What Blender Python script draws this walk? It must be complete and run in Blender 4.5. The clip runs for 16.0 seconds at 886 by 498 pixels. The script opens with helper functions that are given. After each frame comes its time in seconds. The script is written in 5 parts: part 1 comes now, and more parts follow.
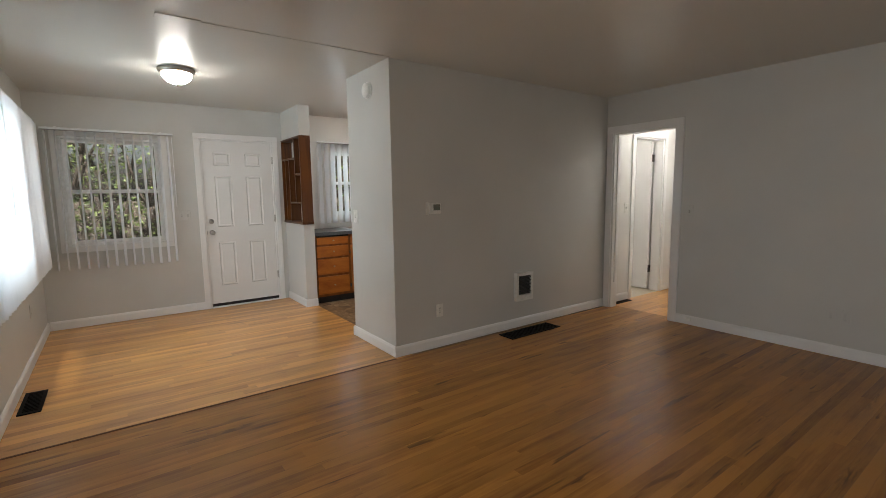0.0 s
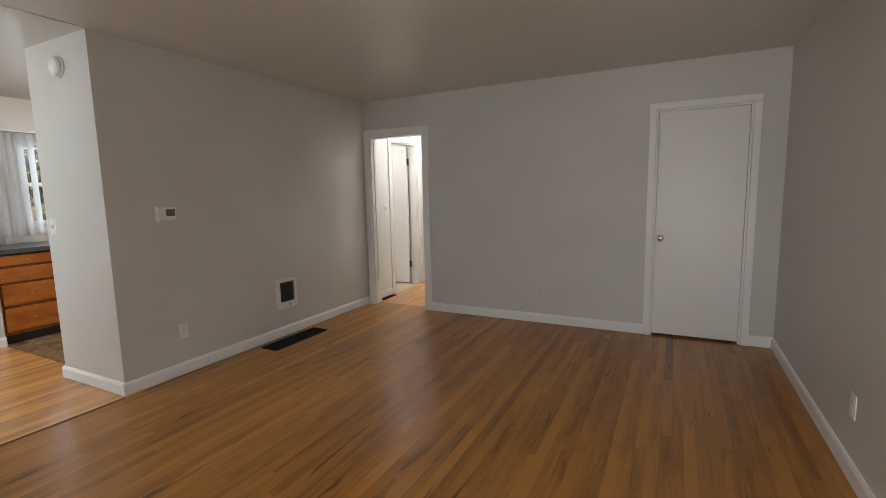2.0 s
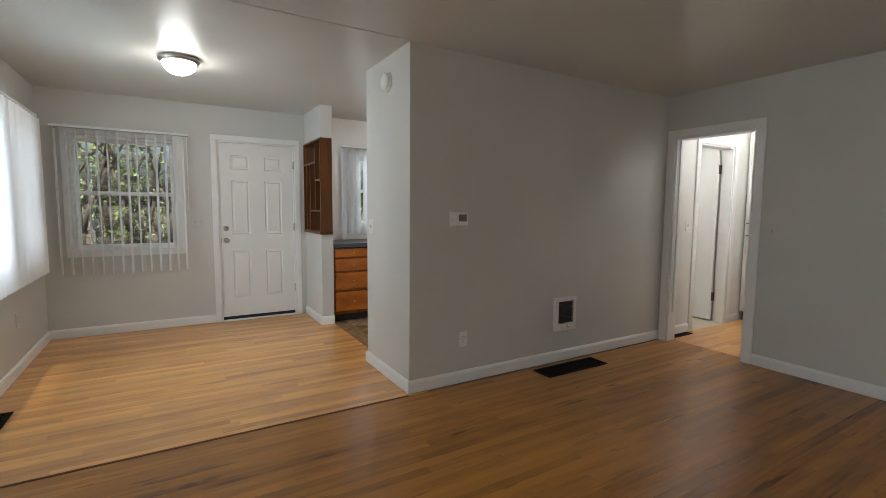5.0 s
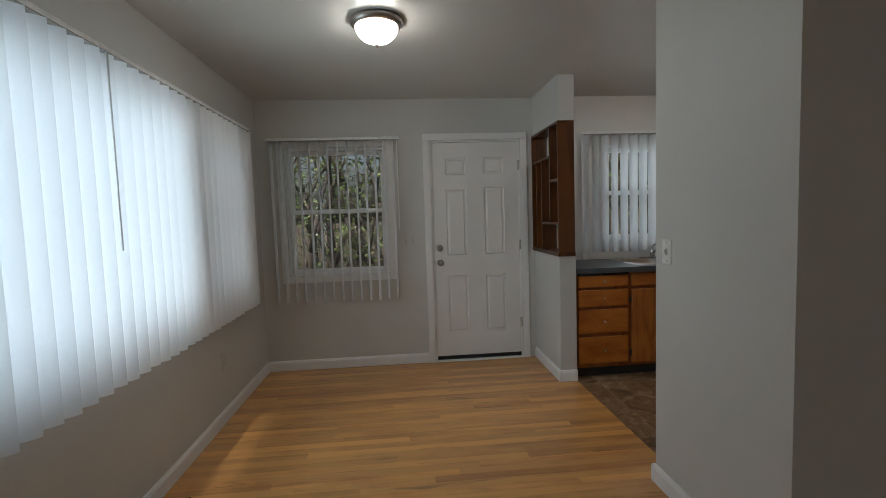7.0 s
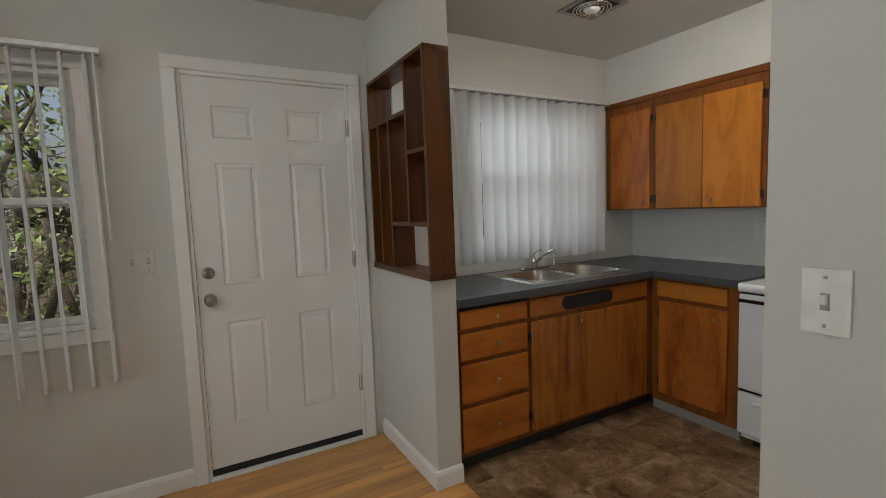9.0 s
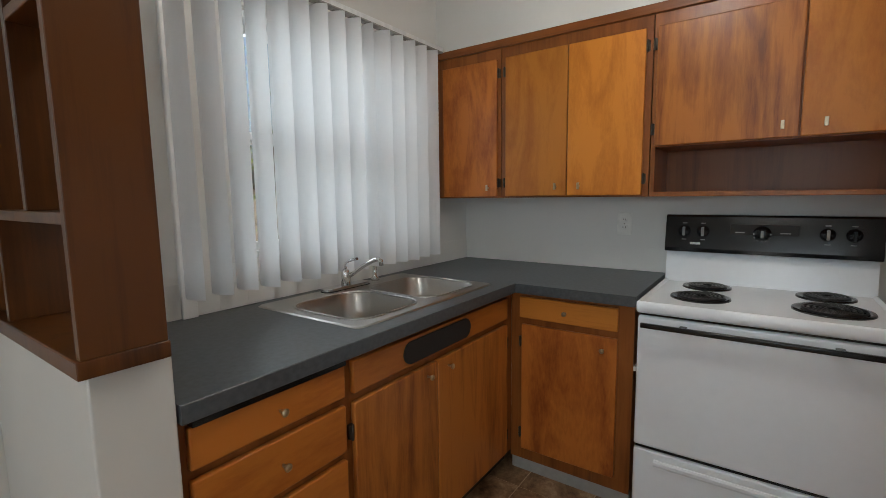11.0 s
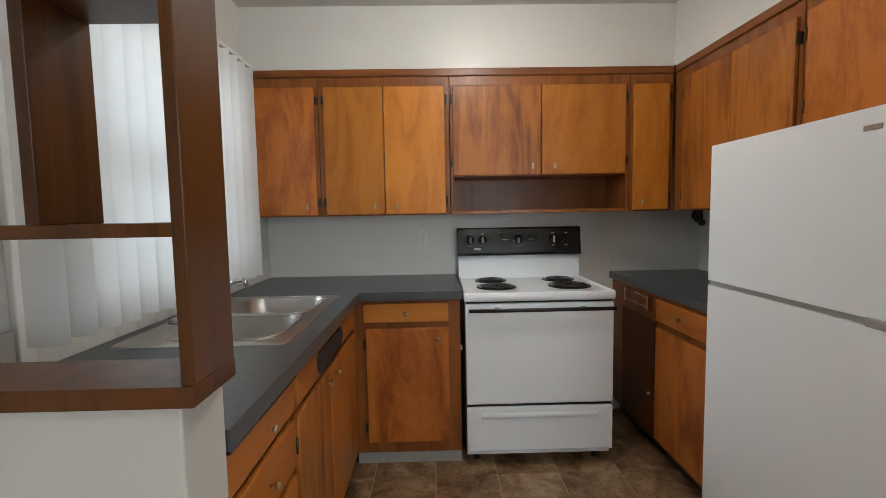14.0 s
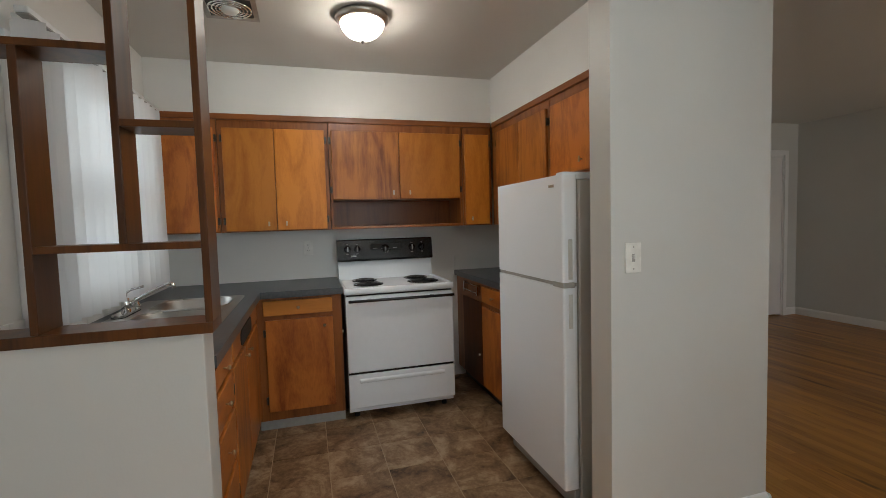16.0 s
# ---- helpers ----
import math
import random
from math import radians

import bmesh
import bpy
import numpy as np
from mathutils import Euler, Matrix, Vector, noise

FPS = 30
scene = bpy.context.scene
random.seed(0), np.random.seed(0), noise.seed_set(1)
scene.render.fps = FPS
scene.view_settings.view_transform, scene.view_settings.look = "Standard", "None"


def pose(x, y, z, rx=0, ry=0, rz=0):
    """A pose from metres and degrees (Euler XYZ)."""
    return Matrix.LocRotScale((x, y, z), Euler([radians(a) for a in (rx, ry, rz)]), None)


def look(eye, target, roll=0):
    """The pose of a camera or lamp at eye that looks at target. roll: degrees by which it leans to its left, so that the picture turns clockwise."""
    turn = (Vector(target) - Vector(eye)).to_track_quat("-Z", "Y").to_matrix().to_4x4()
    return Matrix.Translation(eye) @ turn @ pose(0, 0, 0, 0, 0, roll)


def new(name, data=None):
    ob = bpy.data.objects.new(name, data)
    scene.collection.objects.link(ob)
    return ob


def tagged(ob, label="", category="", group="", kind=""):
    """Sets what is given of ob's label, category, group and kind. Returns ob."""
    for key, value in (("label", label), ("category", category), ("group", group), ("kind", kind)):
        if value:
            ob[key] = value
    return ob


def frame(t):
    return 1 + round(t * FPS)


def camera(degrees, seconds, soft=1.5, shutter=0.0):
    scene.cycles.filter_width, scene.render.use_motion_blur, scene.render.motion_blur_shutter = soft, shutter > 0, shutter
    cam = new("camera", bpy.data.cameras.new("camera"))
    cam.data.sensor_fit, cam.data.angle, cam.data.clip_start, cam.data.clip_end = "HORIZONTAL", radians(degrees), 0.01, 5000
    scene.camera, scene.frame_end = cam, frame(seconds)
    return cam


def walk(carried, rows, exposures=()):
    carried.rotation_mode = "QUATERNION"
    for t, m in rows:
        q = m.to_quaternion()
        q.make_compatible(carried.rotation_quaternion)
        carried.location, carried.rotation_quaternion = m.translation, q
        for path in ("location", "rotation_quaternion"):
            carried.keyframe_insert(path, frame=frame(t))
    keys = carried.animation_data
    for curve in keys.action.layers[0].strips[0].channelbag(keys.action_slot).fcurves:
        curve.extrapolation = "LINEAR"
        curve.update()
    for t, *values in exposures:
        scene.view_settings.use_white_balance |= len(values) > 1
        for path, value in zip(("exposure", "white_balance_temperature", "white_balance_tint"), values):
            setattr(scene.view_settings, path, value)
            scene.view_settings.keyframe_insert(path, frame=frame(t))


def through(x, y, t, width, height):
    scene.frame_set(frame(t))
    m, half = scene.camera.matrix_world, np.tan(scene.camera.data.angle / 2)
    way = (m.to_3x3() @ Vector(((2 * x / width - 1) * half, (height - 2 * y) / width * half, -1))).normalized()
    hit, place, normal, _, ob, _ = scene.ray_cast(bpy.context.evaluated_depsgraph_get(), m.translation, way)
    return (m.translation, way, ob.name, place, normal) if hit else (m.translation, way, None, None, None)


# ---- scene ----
cam = camera(88.3, 16.0, soft=0.4)
PATH = [
    (0, (0.434, 0.396, 1.371), (1.593, 2.008, 1.129), -0.8),
    (0.5, (0.471, 0.379, 1.381), (1.823, 1.832, 1.133), -0.9),
    (1, (0.503, 0.379, 1.381), (2.026, 1.651, 1.127), -1.0),
    (1.5, (0.536, 0.363, 1.365), (2.2, 1.444, 1.114), -1.1),
    (2, (0.589, 0.292, 1.365), (2.357, 1.194, 1.115), -1.2),
    (2.5, (0.616, 0.236, 1.364), (2.467, 0.952, 1.117), -1.1),
    (3, (0.632, 0.188, 1.359), (2.52, 0.799, 1.115), -1.0),
    (3.5, (0.639, 0.219, 1.359), (2.504, 0.9, 1.115), -0.6),
    (4, (0.707, 0.286, 1.36), (2.445, 1.25, 1.137), 0.2),
    (4.5, (0.776, 0.541, 1.312), (2.232, 1.898, 1.12), 0.5),
    (5, (0.861, 0.822, 1.322), (1.88, 2.534, 1.144), 0.5),
    (5.2, (0.888, 0.949, 1.313), (1.708, 2.767, 1.151), 0.4),
    (7.3, (1.074, 2.602, 1.372), (1.244, 4.589, 1.229), -1.9),
    (7.5, (1.087, 2.781, 1.373), (1.288, 4.766, 1.23), -1.8),
    (8, (1.146, 3.207, 1.347), (1.521, 5.166, 1.197), -1.9),
    (8.5, (1.242, 3.636, 1.354), (1.903, 5.516, 1.184), -1.9),
    (9, (1.329, 3.99, 1.351), (2.292, 5.734, 1.174), -2.1),
    (9.2, (1.395, 4.106, 1.328), (2.433, 5.807, 1.157), -2.1),
    (11.3, (2.076, 5.092, 1.3), (3.803, 6.078, 1.092), -0.7),
    (11.5, (2.083, 5.196, 1.285), (3.88, 6.057, 1.103), -0.8),
    (12, (2.1, 5.39, 1.278), (4.008, 5.964, 1.1), -0.7),
    (12.5, (2.151, 5.52, 1.274), (4.126, 5.798, 1.12), -0.8),
    (13, (2.022, 5.533, 1.291), (4.013, 5.62, 1.134), -0.7),
    (13.5, (1.846, 5.517, 1.291), (3.84, 5.507, 1.136), -0.8),
    (14, (1.617, 5.466, 1.297), (3.611, 5.431, 1.141), -1.0),
    (14.5, (1.406, 5.45, 1.308), (3.399, 5.368, 1.165), -1.4),
    (15, (1.205, 5.502, 1.318), (3.194, 5.329, 1.196), -1.5),
    (15.5, (0.997, 5.509, 1.318), (2.967, 5.185, 1.202), -1.5),
    (16, (0.804, 5.543, 1.329), (2.718, 4.976, 1.207), -1.6),
]
EXPOSURES = [(0.0, 0.9, 6700, 10), (1.0, 1.07, 6600, 10), (2.0, 1.27, 6600, 10), (3.2, 1.25, 6600, 10), (4.0, 1.28, 6500, 10), (4.5, 1.38, 6400, 9), (5.0, 0.95, 6400, 8), (7.3, -0.15, 6400, 8), (8.0, 0.02, 6500, 8), (8.5, 0.3, 6800, 8),
             (9.0, 0.27, 7000, 9), (11.5, 0.75, 6600, 9), (12.5, 0.87, 6600, 9), (14.5, 0.88, 6800, 9), (16.0, 0.6, 6800, 9)]
walk(cam, [(t, look(eye, target, roll)) for t, eye, target, roll in PATH], EXPOSURES)

# ---- world and light ----
world = bpy.data.worlds.new("world")
scene.world = world
world.use_nodes = True
wn, wl = world.node_tree.nodes, world.node_tree.links
sky = wn.new("ShaderNodeTexSky")
sky.sky_type, sky.sun_disc = "NISHITA", False
sky.sun_elevation, sky.sun_rotation = radians(58), radians(200)
sky.air_density, sky.dust_density = 1.0, 8.0
wl.new(sky.outputs[0], wn["Background"].inputs[0])
wn["Background"].inputs[1].default_value = 0.15

sun_data = bpy.data.lights.new("sun", "SUN")
sun_data.energy, sun_data.angle, sun_data.color = 5.0, radians(12), (1.0, 0.96, 0.9)
sun = new("sun", sun_data)
sun.matrix_world = pose(0, 0, 10, 32, 0, -20)


def sky_light(at, way, wide, high, watts, colour):
    """An added area lamp that stands in for sky light through a blinded window or open doorway."""
    data = bpy.data.lights.new("sky_light", "AREA")
    data.shape, data.size, data.size_y = "RECTANGLE", wide, high
    data.energy, data.color = watts, colour
    ob = new("sky_light", data)
    ob.matrix_world = look(at, (at[0] + way[0], at[1] + way[1], at[2]))
    return ob


sky_light((-0.42, 5.51, 1.43), (1, 0), 0.74, 1.10, 3, (0.74, 0.88, 1.0))
sky_light((-0.42, 4.305, 1.43), (1, 0), 1.40, 1.10, 24, (0.72, 0.88, 1.0))
sky_light((3.465, 7.5, 1.8), (0, -1), 1.15, 0.9, 13, (0.8, 0.92, 1.0))
# Lamp added in the unseen open front doorway to light the east wall.
sky_light((-0.42, 0.10, 1.02), (1, 0), 0.86, 1.95, 15, (0.94, 0.97, 1.0))


# ---- materials ----
def material(name, rough=0.5, metal=0.0, spec=0.5):
    m = bpy.data.materials.new(name)
    m.use_nodes = True
    b = m.node_tree.nodes["Principled BSDF"]
    b.inputs["Roughness"].default_value = rough
    b.inputs["Metallic"].default_value = metal
    b.inputs["Specular IOR Level"].default_value = spec
    return m, m.node_tree.nodes, m.node_tree.links, b


def node(nodes, kind, **values):
    n = nodes.new(kind)
    for key, v in values.items():
        n.inputs[key].default_value = v
    return n


def ramp(nodes, stops):
    r = nodes.new("ShaderNodeValToRGB")
    e = r.color_ramp.elements
    while len(e) < len(stops):
        e.new(0.5)
    for i, (p, c) in enumerate(stops):
        e[i].position, e[i].color = p, (*c, 1)
    return r


def coords(nodes, links, scale=(1, 1, 1), jitter=0.0, island=False):
    """World position, stretched, and shifted from object to object."""
    geo = nodes.new("ShaderNodeNewGeometry")
    out = geo.outputs["Position"]
    if jitter:
        info = nodes.new("ShaderNodeNewGeometry" if island else "ShaderNodeObjectInfo")
        mul = nodes.new("ShaderNodeVectorMath")
        mul.operation = "MULTIPLY_ADD"
        links.new(info.outputs["Random Per Island" if island else "Random"], mul.inputs[0])
        mul.inputs[1].default_value = (jitter, jitter * 1.7, jitter * 2.3)
        links.new(out, mul.inputs[2])
        out = mul.outputs[0]
    mp = nodes.new("ShaderNodeMapping")
    mp.inputs["Scale"].default_value = scale
    links.new(out, mp.inputs[0])
    return mp.outputs[0]


def bump(nodes, links, b, height, strength, distance=0.002):
    n = node(nodes, "ShaderNodeBump", Strength=strength, Distance=distance)
    links.new(height, n.inputs["Height"])
    links.new(n.outputs[0], b.inputs["Normal"])


def paint(name, colour, rough=0.5, vary=0.04, grain=120.0, strength=0.12, spec=0.5, blotch=1.3):
    """Rolled wall paint: orange-peel relief, faint large blotches."""
    m, n, l, b = material(name, rough, 0, spec)
    c = coords(n, l)
    big = node(n, "ShaderNodeTexNoise", Scale=blotch, Detail=4.0)
    fine = node(n, "ShaderNodeTexNoise", Scale=grain, Detail=2.0)
    l.new(c, big.inputs[0]), l.new(c, fine.inputs[0])
    r = ramp(n, [(0.3, [v * (1 - vary) for v in colour]), (0.7, [min(1, v * (1 + vary)) for v in colour])])
    l.new(big.outputs[0], r.inputs[0])
    l.new(r.outputs[0], b.inputs["Base Color"])
    rr = node(n, "ShaderNodeMapRange", **{"To Min": max(0.285, rough - 0.05), "To Max": rough + 0.07})
    l.new(big.outputs[0], rr.inputs[0]), l.new(rr.outputs[0], b.inputs["Roughness"])
    bump(n, l, b, fine.outputs[0], strength)
    return m


def plain(name, colour, rough=0.4, metal=0.0, vary=0.08, scale=30.0, strength=0.05, spec=0.5):
    m, n, l, b = material(name, rough, metal, spec)
    c = coords(n, l, jitter=3.0)
    t = node(n, "ShaderNodeTexNoise", Scale=scale, Detail=4.0)
    l.new(c, t.inputs[0])
    r = ramp(n, [(0.3, [v * (1 - vary) for v in colour]), (0.7, [min(1, v * (1 + vary)) for v in colour])])
    l.new(t.outputs[0], r.inputs[0]), l.new(r.outputs[0], b.inputs["Base Color"])
    bump(n, l, b, t.outputs[0], strength, 0.001)
    return m


def wood(name, dark, light, along="z", rough=0.32, random_tone=0.35, fine=90.0, coat=0.12, figure=9.0, island=False, streaks=0.0, sheen=0.35, stretch=0.06, grain=0.45):
    """Varnished wood with the grain along one axis."""
    m, n, l, b = material(name, rough, 0.0, sheen)
    s = {"x": (stretch, 1, 1), "y": (1, stretch, 1), "z": (1, 1, stretch)}[along]
    c = coords(n, l, s, 7.0, island)
    broad = node(n, "ShaderNodeTexNoise", Scale=figure, Detail=5.0, Distortion=1.9)
    pores = node(n, "ShaderNodeTexNoise", Scale=fine, Detail=6.0, Roughness=0.7)
    l.new(c, broad.inputs[0]), l.new(c, pores.inputs[0])
    cloud = node(n, "ShaderNodeTexNoise", Scale=4.0, Detail=3.0)
    l.new(coords(n, l, (1, 1, 1), 5.0, island), cloud.inputs[0])
    mix = node(n, "ShaderNodeMath")
    mix.operation = "MULTIPLY_ADD"
    mix.inputs[1].default_value = grain
    l.new(pores.outputs[0], mix.inputs[0]), l.new(broad.outputs[0], mix.inputs[2])
    add = node(n, "ShaderNodeMath")
    add.operation = "MULTIPLY_ADD"
    add.inputs[1].default_value = 0.35
    l.new(cloud.outputs[0], add.inputs[0]), l.new(mix.outputs[0], add.inputs[2])
    r = ramp(n, [(0.65, dark), (0.97, light)])
    l.new(add.outputs[0], r.inputs[0])
    colour = r.outputs[0]
    if streaks:
        sp = {"x": (0.12, 1, 1), "y": (1, 0.12, 1), "z": (1, 1, 0.12)}[along]
        st = node(n, "ShaderNodeTexNoise", Scale=17.0, Detail=3.0, Distortion=0.6)
        l.new(coords(n, l, sp, 11.0, island), st.inputs[0])
        sr = ramp(n, [(0.635, (1, 1, 1)), (0.73, (1 - streaks, 1 - streaks, 1 - streaks))])
        l.new(st.outputs[0], sr.inputs[0])
        sm = n.new("ShaderNodeMixRGB")
        sm.blend_type = "MULTIPLY"
        sm.inputs[0].default_value = 1.0
        l.new(colour, sm.inputs[1]), l.new(sr.outputs[0], sm.inputs[2])
        colour = sm.outputs[0]
    info = n.new("ShaderNodeNewGeometry" if island else "ShaderNodeObjectInfo")
    tone = node(n, "ShaderNodeMapRange", **{"To Min": 1 - random_tone, "To Max": 1 + random_tone * 0.6})
    l.new(info.outputs["Random Per Island" if island else "Random"], tone.inputs[0])
    hsv = n.new("ShaderNodeHueSaturation")
    l.new(tone.outputs[0], hsv.inputs["Value"]), l.new(colour, hsv.inputs["Color"])
    l.new(hsv.outputs[0], b.inputs["Base Color"])
    rr = node(n, "ShaderNodeMapRange", **{"To Min": max(0.285, rough - 0.08), "To Max": rough + 0.12})
    l.new(cloud.outputs[0], rr.inputs[0]), l.new(rr.outputs[0], b.inputs["Roughness"])
    b.inputs["Coat Weight"].default_value = coat
    b.inputs["Coat Roughness"].default_value = 0.26
    bump(n, l, b, pores.outputs[0], 0.08, 0.001)
    return m


def vinyl_tile(name):
    """Mottled brown slate-look vinyl tile."""
    m, n, l, b = material(name, 0.4, 0.0, 0.35)
    c = coords(n, l, (1, 1, 1), 9.0)
    a = node(n, "ShaderNodeTexNoise", Scale=4.5, Detail=8.0, Roughness=0.62, Distortion=0.9)
    f = node(n, "ShaderNodeTexNoise", Scale=38.0, Detail=5.0, Roughness=0.7)
    l.new(c, a.inputs[0]), l.new(c, f.inputs[0])
    s = node(n, "ShaderNodeMath")
    s.operation = "MULTIPLY_ADD"
    s.inputs[1].default_value = 0.4
    l.new(f.outputs[0], s.inputs[0]), l.new(a.outputs[0], s.inputs[2])
    r = ramp(n, [(0.5, (0.06, 0.029, 0.012)), (0.6, (0.165, 0.09, 0.043)), (0.73, (0.29, 0.18, 0.098)), (0.88, (0.47, 0.345, 0.22))])
    l.new(s.outputs[0], r.inputs[0]), l.new(r.outputs[0], b.inputs["Base Color"])
    bump(n, l, b, s.outputs[0], 0.15, 0.002)
    return m


def fabric(name, colour, through):
    """Thin blind fabric that lets part of the light through."""
    m, n, l, b = material(name, 0.6)
    c = coords(n, l, (220, 220, 40), 2.0)
    t = node(n, "ShaderNodeTexNoise", Scale=1.0, Detail=2.0)
    l.new(c, t.inputs[0])
    r = ramp(n, [(0.3, [v * 0.985 for v in colour]), (0.7, colour)])
    l.new(t.outputs[0], r.inputs[0]), l.new(r.outputs[0], b.inputs["Base Color"])
    tr = n.new("ShaderNodeBsdfTranslucent")
    l.new(r.outputs[0], tr.inputs[0])
    mx = node(n, "ShaderNodeMixShader", Fac=through)
    l.new(b.outputs[0], mx.inputs[1]), l.new(tr.outputs[0], mx.inputs[2])
    l.new(mx.outputs[0], n["Material Output"].inputs[0])
    return m


def glass(name):
    m, n, l, b = material(name, 0.0)
    g = node(n, "ShaderNodeBsdfGlossy", Roughness=0.02)
    t = n.new("ShaderNodeBsdfTransparent")
    f = node(n, "ShaderNodeFresnel", IOR=1.45)
    mx = n.new("ShaderNodeMixShader")
    l.new(f.outputs[0], mx.inputs[0]), l.new(t.outputs[0], mx.inputs[1]), l.new(g.outputs[0], mx.inputs[2])
    l.new(mx.outputs[0], n["Material Output"].inputs[0])
    return m


def glow(name, colour, strength):
    m, n, l, b = material(name, 0.3)
    b.inputs["Base Color"].default_value = (0.9, 0.88, 0.85, 1)
    b.inputs["Emission Color"].default_value = (*colour, 1)
    b.inputs["Emission Strength"].default_value = strength
    return m


def brushed(name, colour, rough, scale=(300, 6, 300)):
    m, n, l, b = material(name, rough, 1.0)
    t = node(n, "ShaderNodeTexNoise", Scale=1.0, Detail=3.0)
    l.new(coords(n, l, scale), t.inputs[0])
    r = ramp(n, [(0.3, [v * 0.85 for v in colour]), (0.7, colour)])
    l.new(t.outputs[0], r.inputs[0]), l.new(r.outputs[0], b.inputs["Base Color"])
    rr = node(n, "ShaderNodeMapRange", **{"To Min": rough - 0.06, "To Max": rough + 0.1})
    l.new(t.outputs[0], rr.inputs[0]), l.new(rr.outputs[0], b.inputs["Roughness"])
    return m


def leafy(name, dark, light):
    m, n, l, b = material(name, 0.45)
    geo = n.new("ShaderNodeNewGeometry")
    r = ramp(n, [(0.0, dark), (0.7, light), (1.0, [v * 1.5 for v in light])])
    l.new(geo.outputs["Random Per Island"], r.inputs[0]), l.new(r.outputs[0], b.inputs["Base Color"])
    tr = n.new("ShaderNodeBsdfTranslucent")
    l.new(r.outputs[0], tr.inputs[0])
    mx = node(n, "ShaderNodeMixShader", Fac=0.35)
    l.new(b.outputs[0], mx.inputs[1]), l.new(tr.outputs[0], mx.inputs[2])
    l.new(mx.outputs[0], n["Material Output"].inputs[0])
    return m


M_WALL = paint("wall_paint", (0.607, 0.602, 0.573), 0.45)
M_KWALL = paint("kitchen_paint", (0.768, 0.758, 0.728), 0.4)
M_CEIL = paint("ceiling_gloss_paint", (0.6, 0.585, 0.54), 0.32, 0.03, 60.0, 0.08, 0.4)
M_TRIM = paint("trim_paint", (0.83, 0.825, 0.81), 0.3, 0.03, 80.0, 0.06)
M_DOOR = paint("door_paint", (0.8, 0.79, 0.77), 0.33, 0.03, 90.0, 0.06)
M_PLATE = plain("white_plastic", (0.8, 0.79, 0.75), 0.35)
M_VINYLW = plain("white_vinyl", (0.85, 0.86, 0.86), 0.35)
M_OAK = wood("oak_strip", (0.245, 0.086, 0.0138), (0.5, 0.222, 0.042), "x", 0.38, 0.2, 55.0, 0.5, 3.0, streaks=0.62, sheen=0.2)
M_OAK2 = wood("oak_strip_joined", (0.245, 0.086, 0.0138), (0.5, 0.222, 0.042), "x", 0.38, 0.2, 55.0, 0.5, 3.0, True, 0.62, 0.2)
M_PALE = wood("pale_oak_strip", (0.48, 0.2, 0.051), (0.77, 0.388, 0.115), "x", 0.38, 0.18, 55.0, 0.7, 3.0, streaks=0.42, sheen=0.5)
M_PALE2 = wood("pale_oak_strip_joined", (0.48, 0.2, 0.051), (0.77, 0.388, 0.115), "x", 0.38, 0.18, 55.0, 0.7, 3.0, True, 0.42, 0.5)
M_SUB = plain("floor_joint", (0.13, 0.052, 0.018), 0.8)
M_TILE = vinyl_tile("vinyl_tile")
M_GROUT = plain("tile_joint", (0.44, 0.33, 0.22), 0.7)
M_CABZ = wood("birch_upright", (0.43, 0.13, 0.014), (0.59, 0.212, 0.03), "z", 0.34, 0.22, figure=5.5, stretch=0.28, grain=0.4)
M_BASEZ = wood("birch_reddish", (0.27, 0.064, 0.011), (0.54, 0.168, 0.03), "z", 0.34, 0.14, figure=6.0, stretch=0.26, grain=0.42)
M_CABS = wood("birch_streaky", (0.19, 0.048, 0.009), (0.5, 0.17, 0.031), "z", 0.34, 0.1, figure=8.0, stretch=0.1)
M_BASEX = wood("birch_reddish_level", (0.28, 0.072, 0.01), (0.45, 0.145, 0.023), "x", 0.34, 0.12, figure=5.0, stretch=0.2)
M_BASEY = wood("birch_reddish_level_y", (0.33, 0.095, 0.013), (0.58, 0.21, 0.033), "y", 0.34, 0.12, figure=5.0)
M_FRAME = wood("stained_frame", (0.17, 0.048, 0.01), (0.29, 0.094, 0.021), "z", 0.32, 0.1)
M_FRAMEX = wood("stained_rail_x", (0.15, 0.042, 0.009), (0.27, 0.086, 0.02), "x", 0.32, 0.1)
M_FRAMEY = wood("stained_rail_y", (0.15, 0.042, 0.009), (0.27, 0.086, 0.02), "y", 0.32, 0.1)
M_SHELF = wood("shelf_stain", (0.042, 0.013, 0.0034), (0.112, 0.037, 0.0078), "z", 0.3, 0.2)
# Cabinet wood darkened to hold the shadow beside the stove.
M_SHADEW = wood("shaded_panel", (0.06, 0.019, 0.006), (0.13, 0.044, 0.014), "z", 0.5, 0.1, coat=0.0)
M_TOP = plain("charcoal_laminate", (0.07, 0.079, 0.087), 0.34, 0, 0.22, 60.0, 0.04)
M_STEEL = plain("satin_steel", (0.5, 0.48, 0.45), 0.32, 1.0, 0.04, 200.0, 0.01)
M_CHROME = plain("chrome", (0.8, 0.8, 0.8), 0.1, 1.0, 0.02)
M_NICKEL = plain("dull_nickel", (0.42, 0.4, 0.37), 0.3, 1.0, 0.1)
M_PULL = plain("dull_brass", (0.5, 0.41, 0.28), 0.32, 1.0, 0.15)
M_HINGE = plain("dark_metal", (0.08, 0.07, 0.06), 0.4, 0.8, 0.3)
M_ENAMEL = plain("white_enamel", (0.85, 0.89, 0.93), 0.16, 0, 0.01)
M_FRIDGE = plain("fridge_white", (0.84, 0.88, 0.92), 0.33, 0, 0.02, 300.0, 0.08)
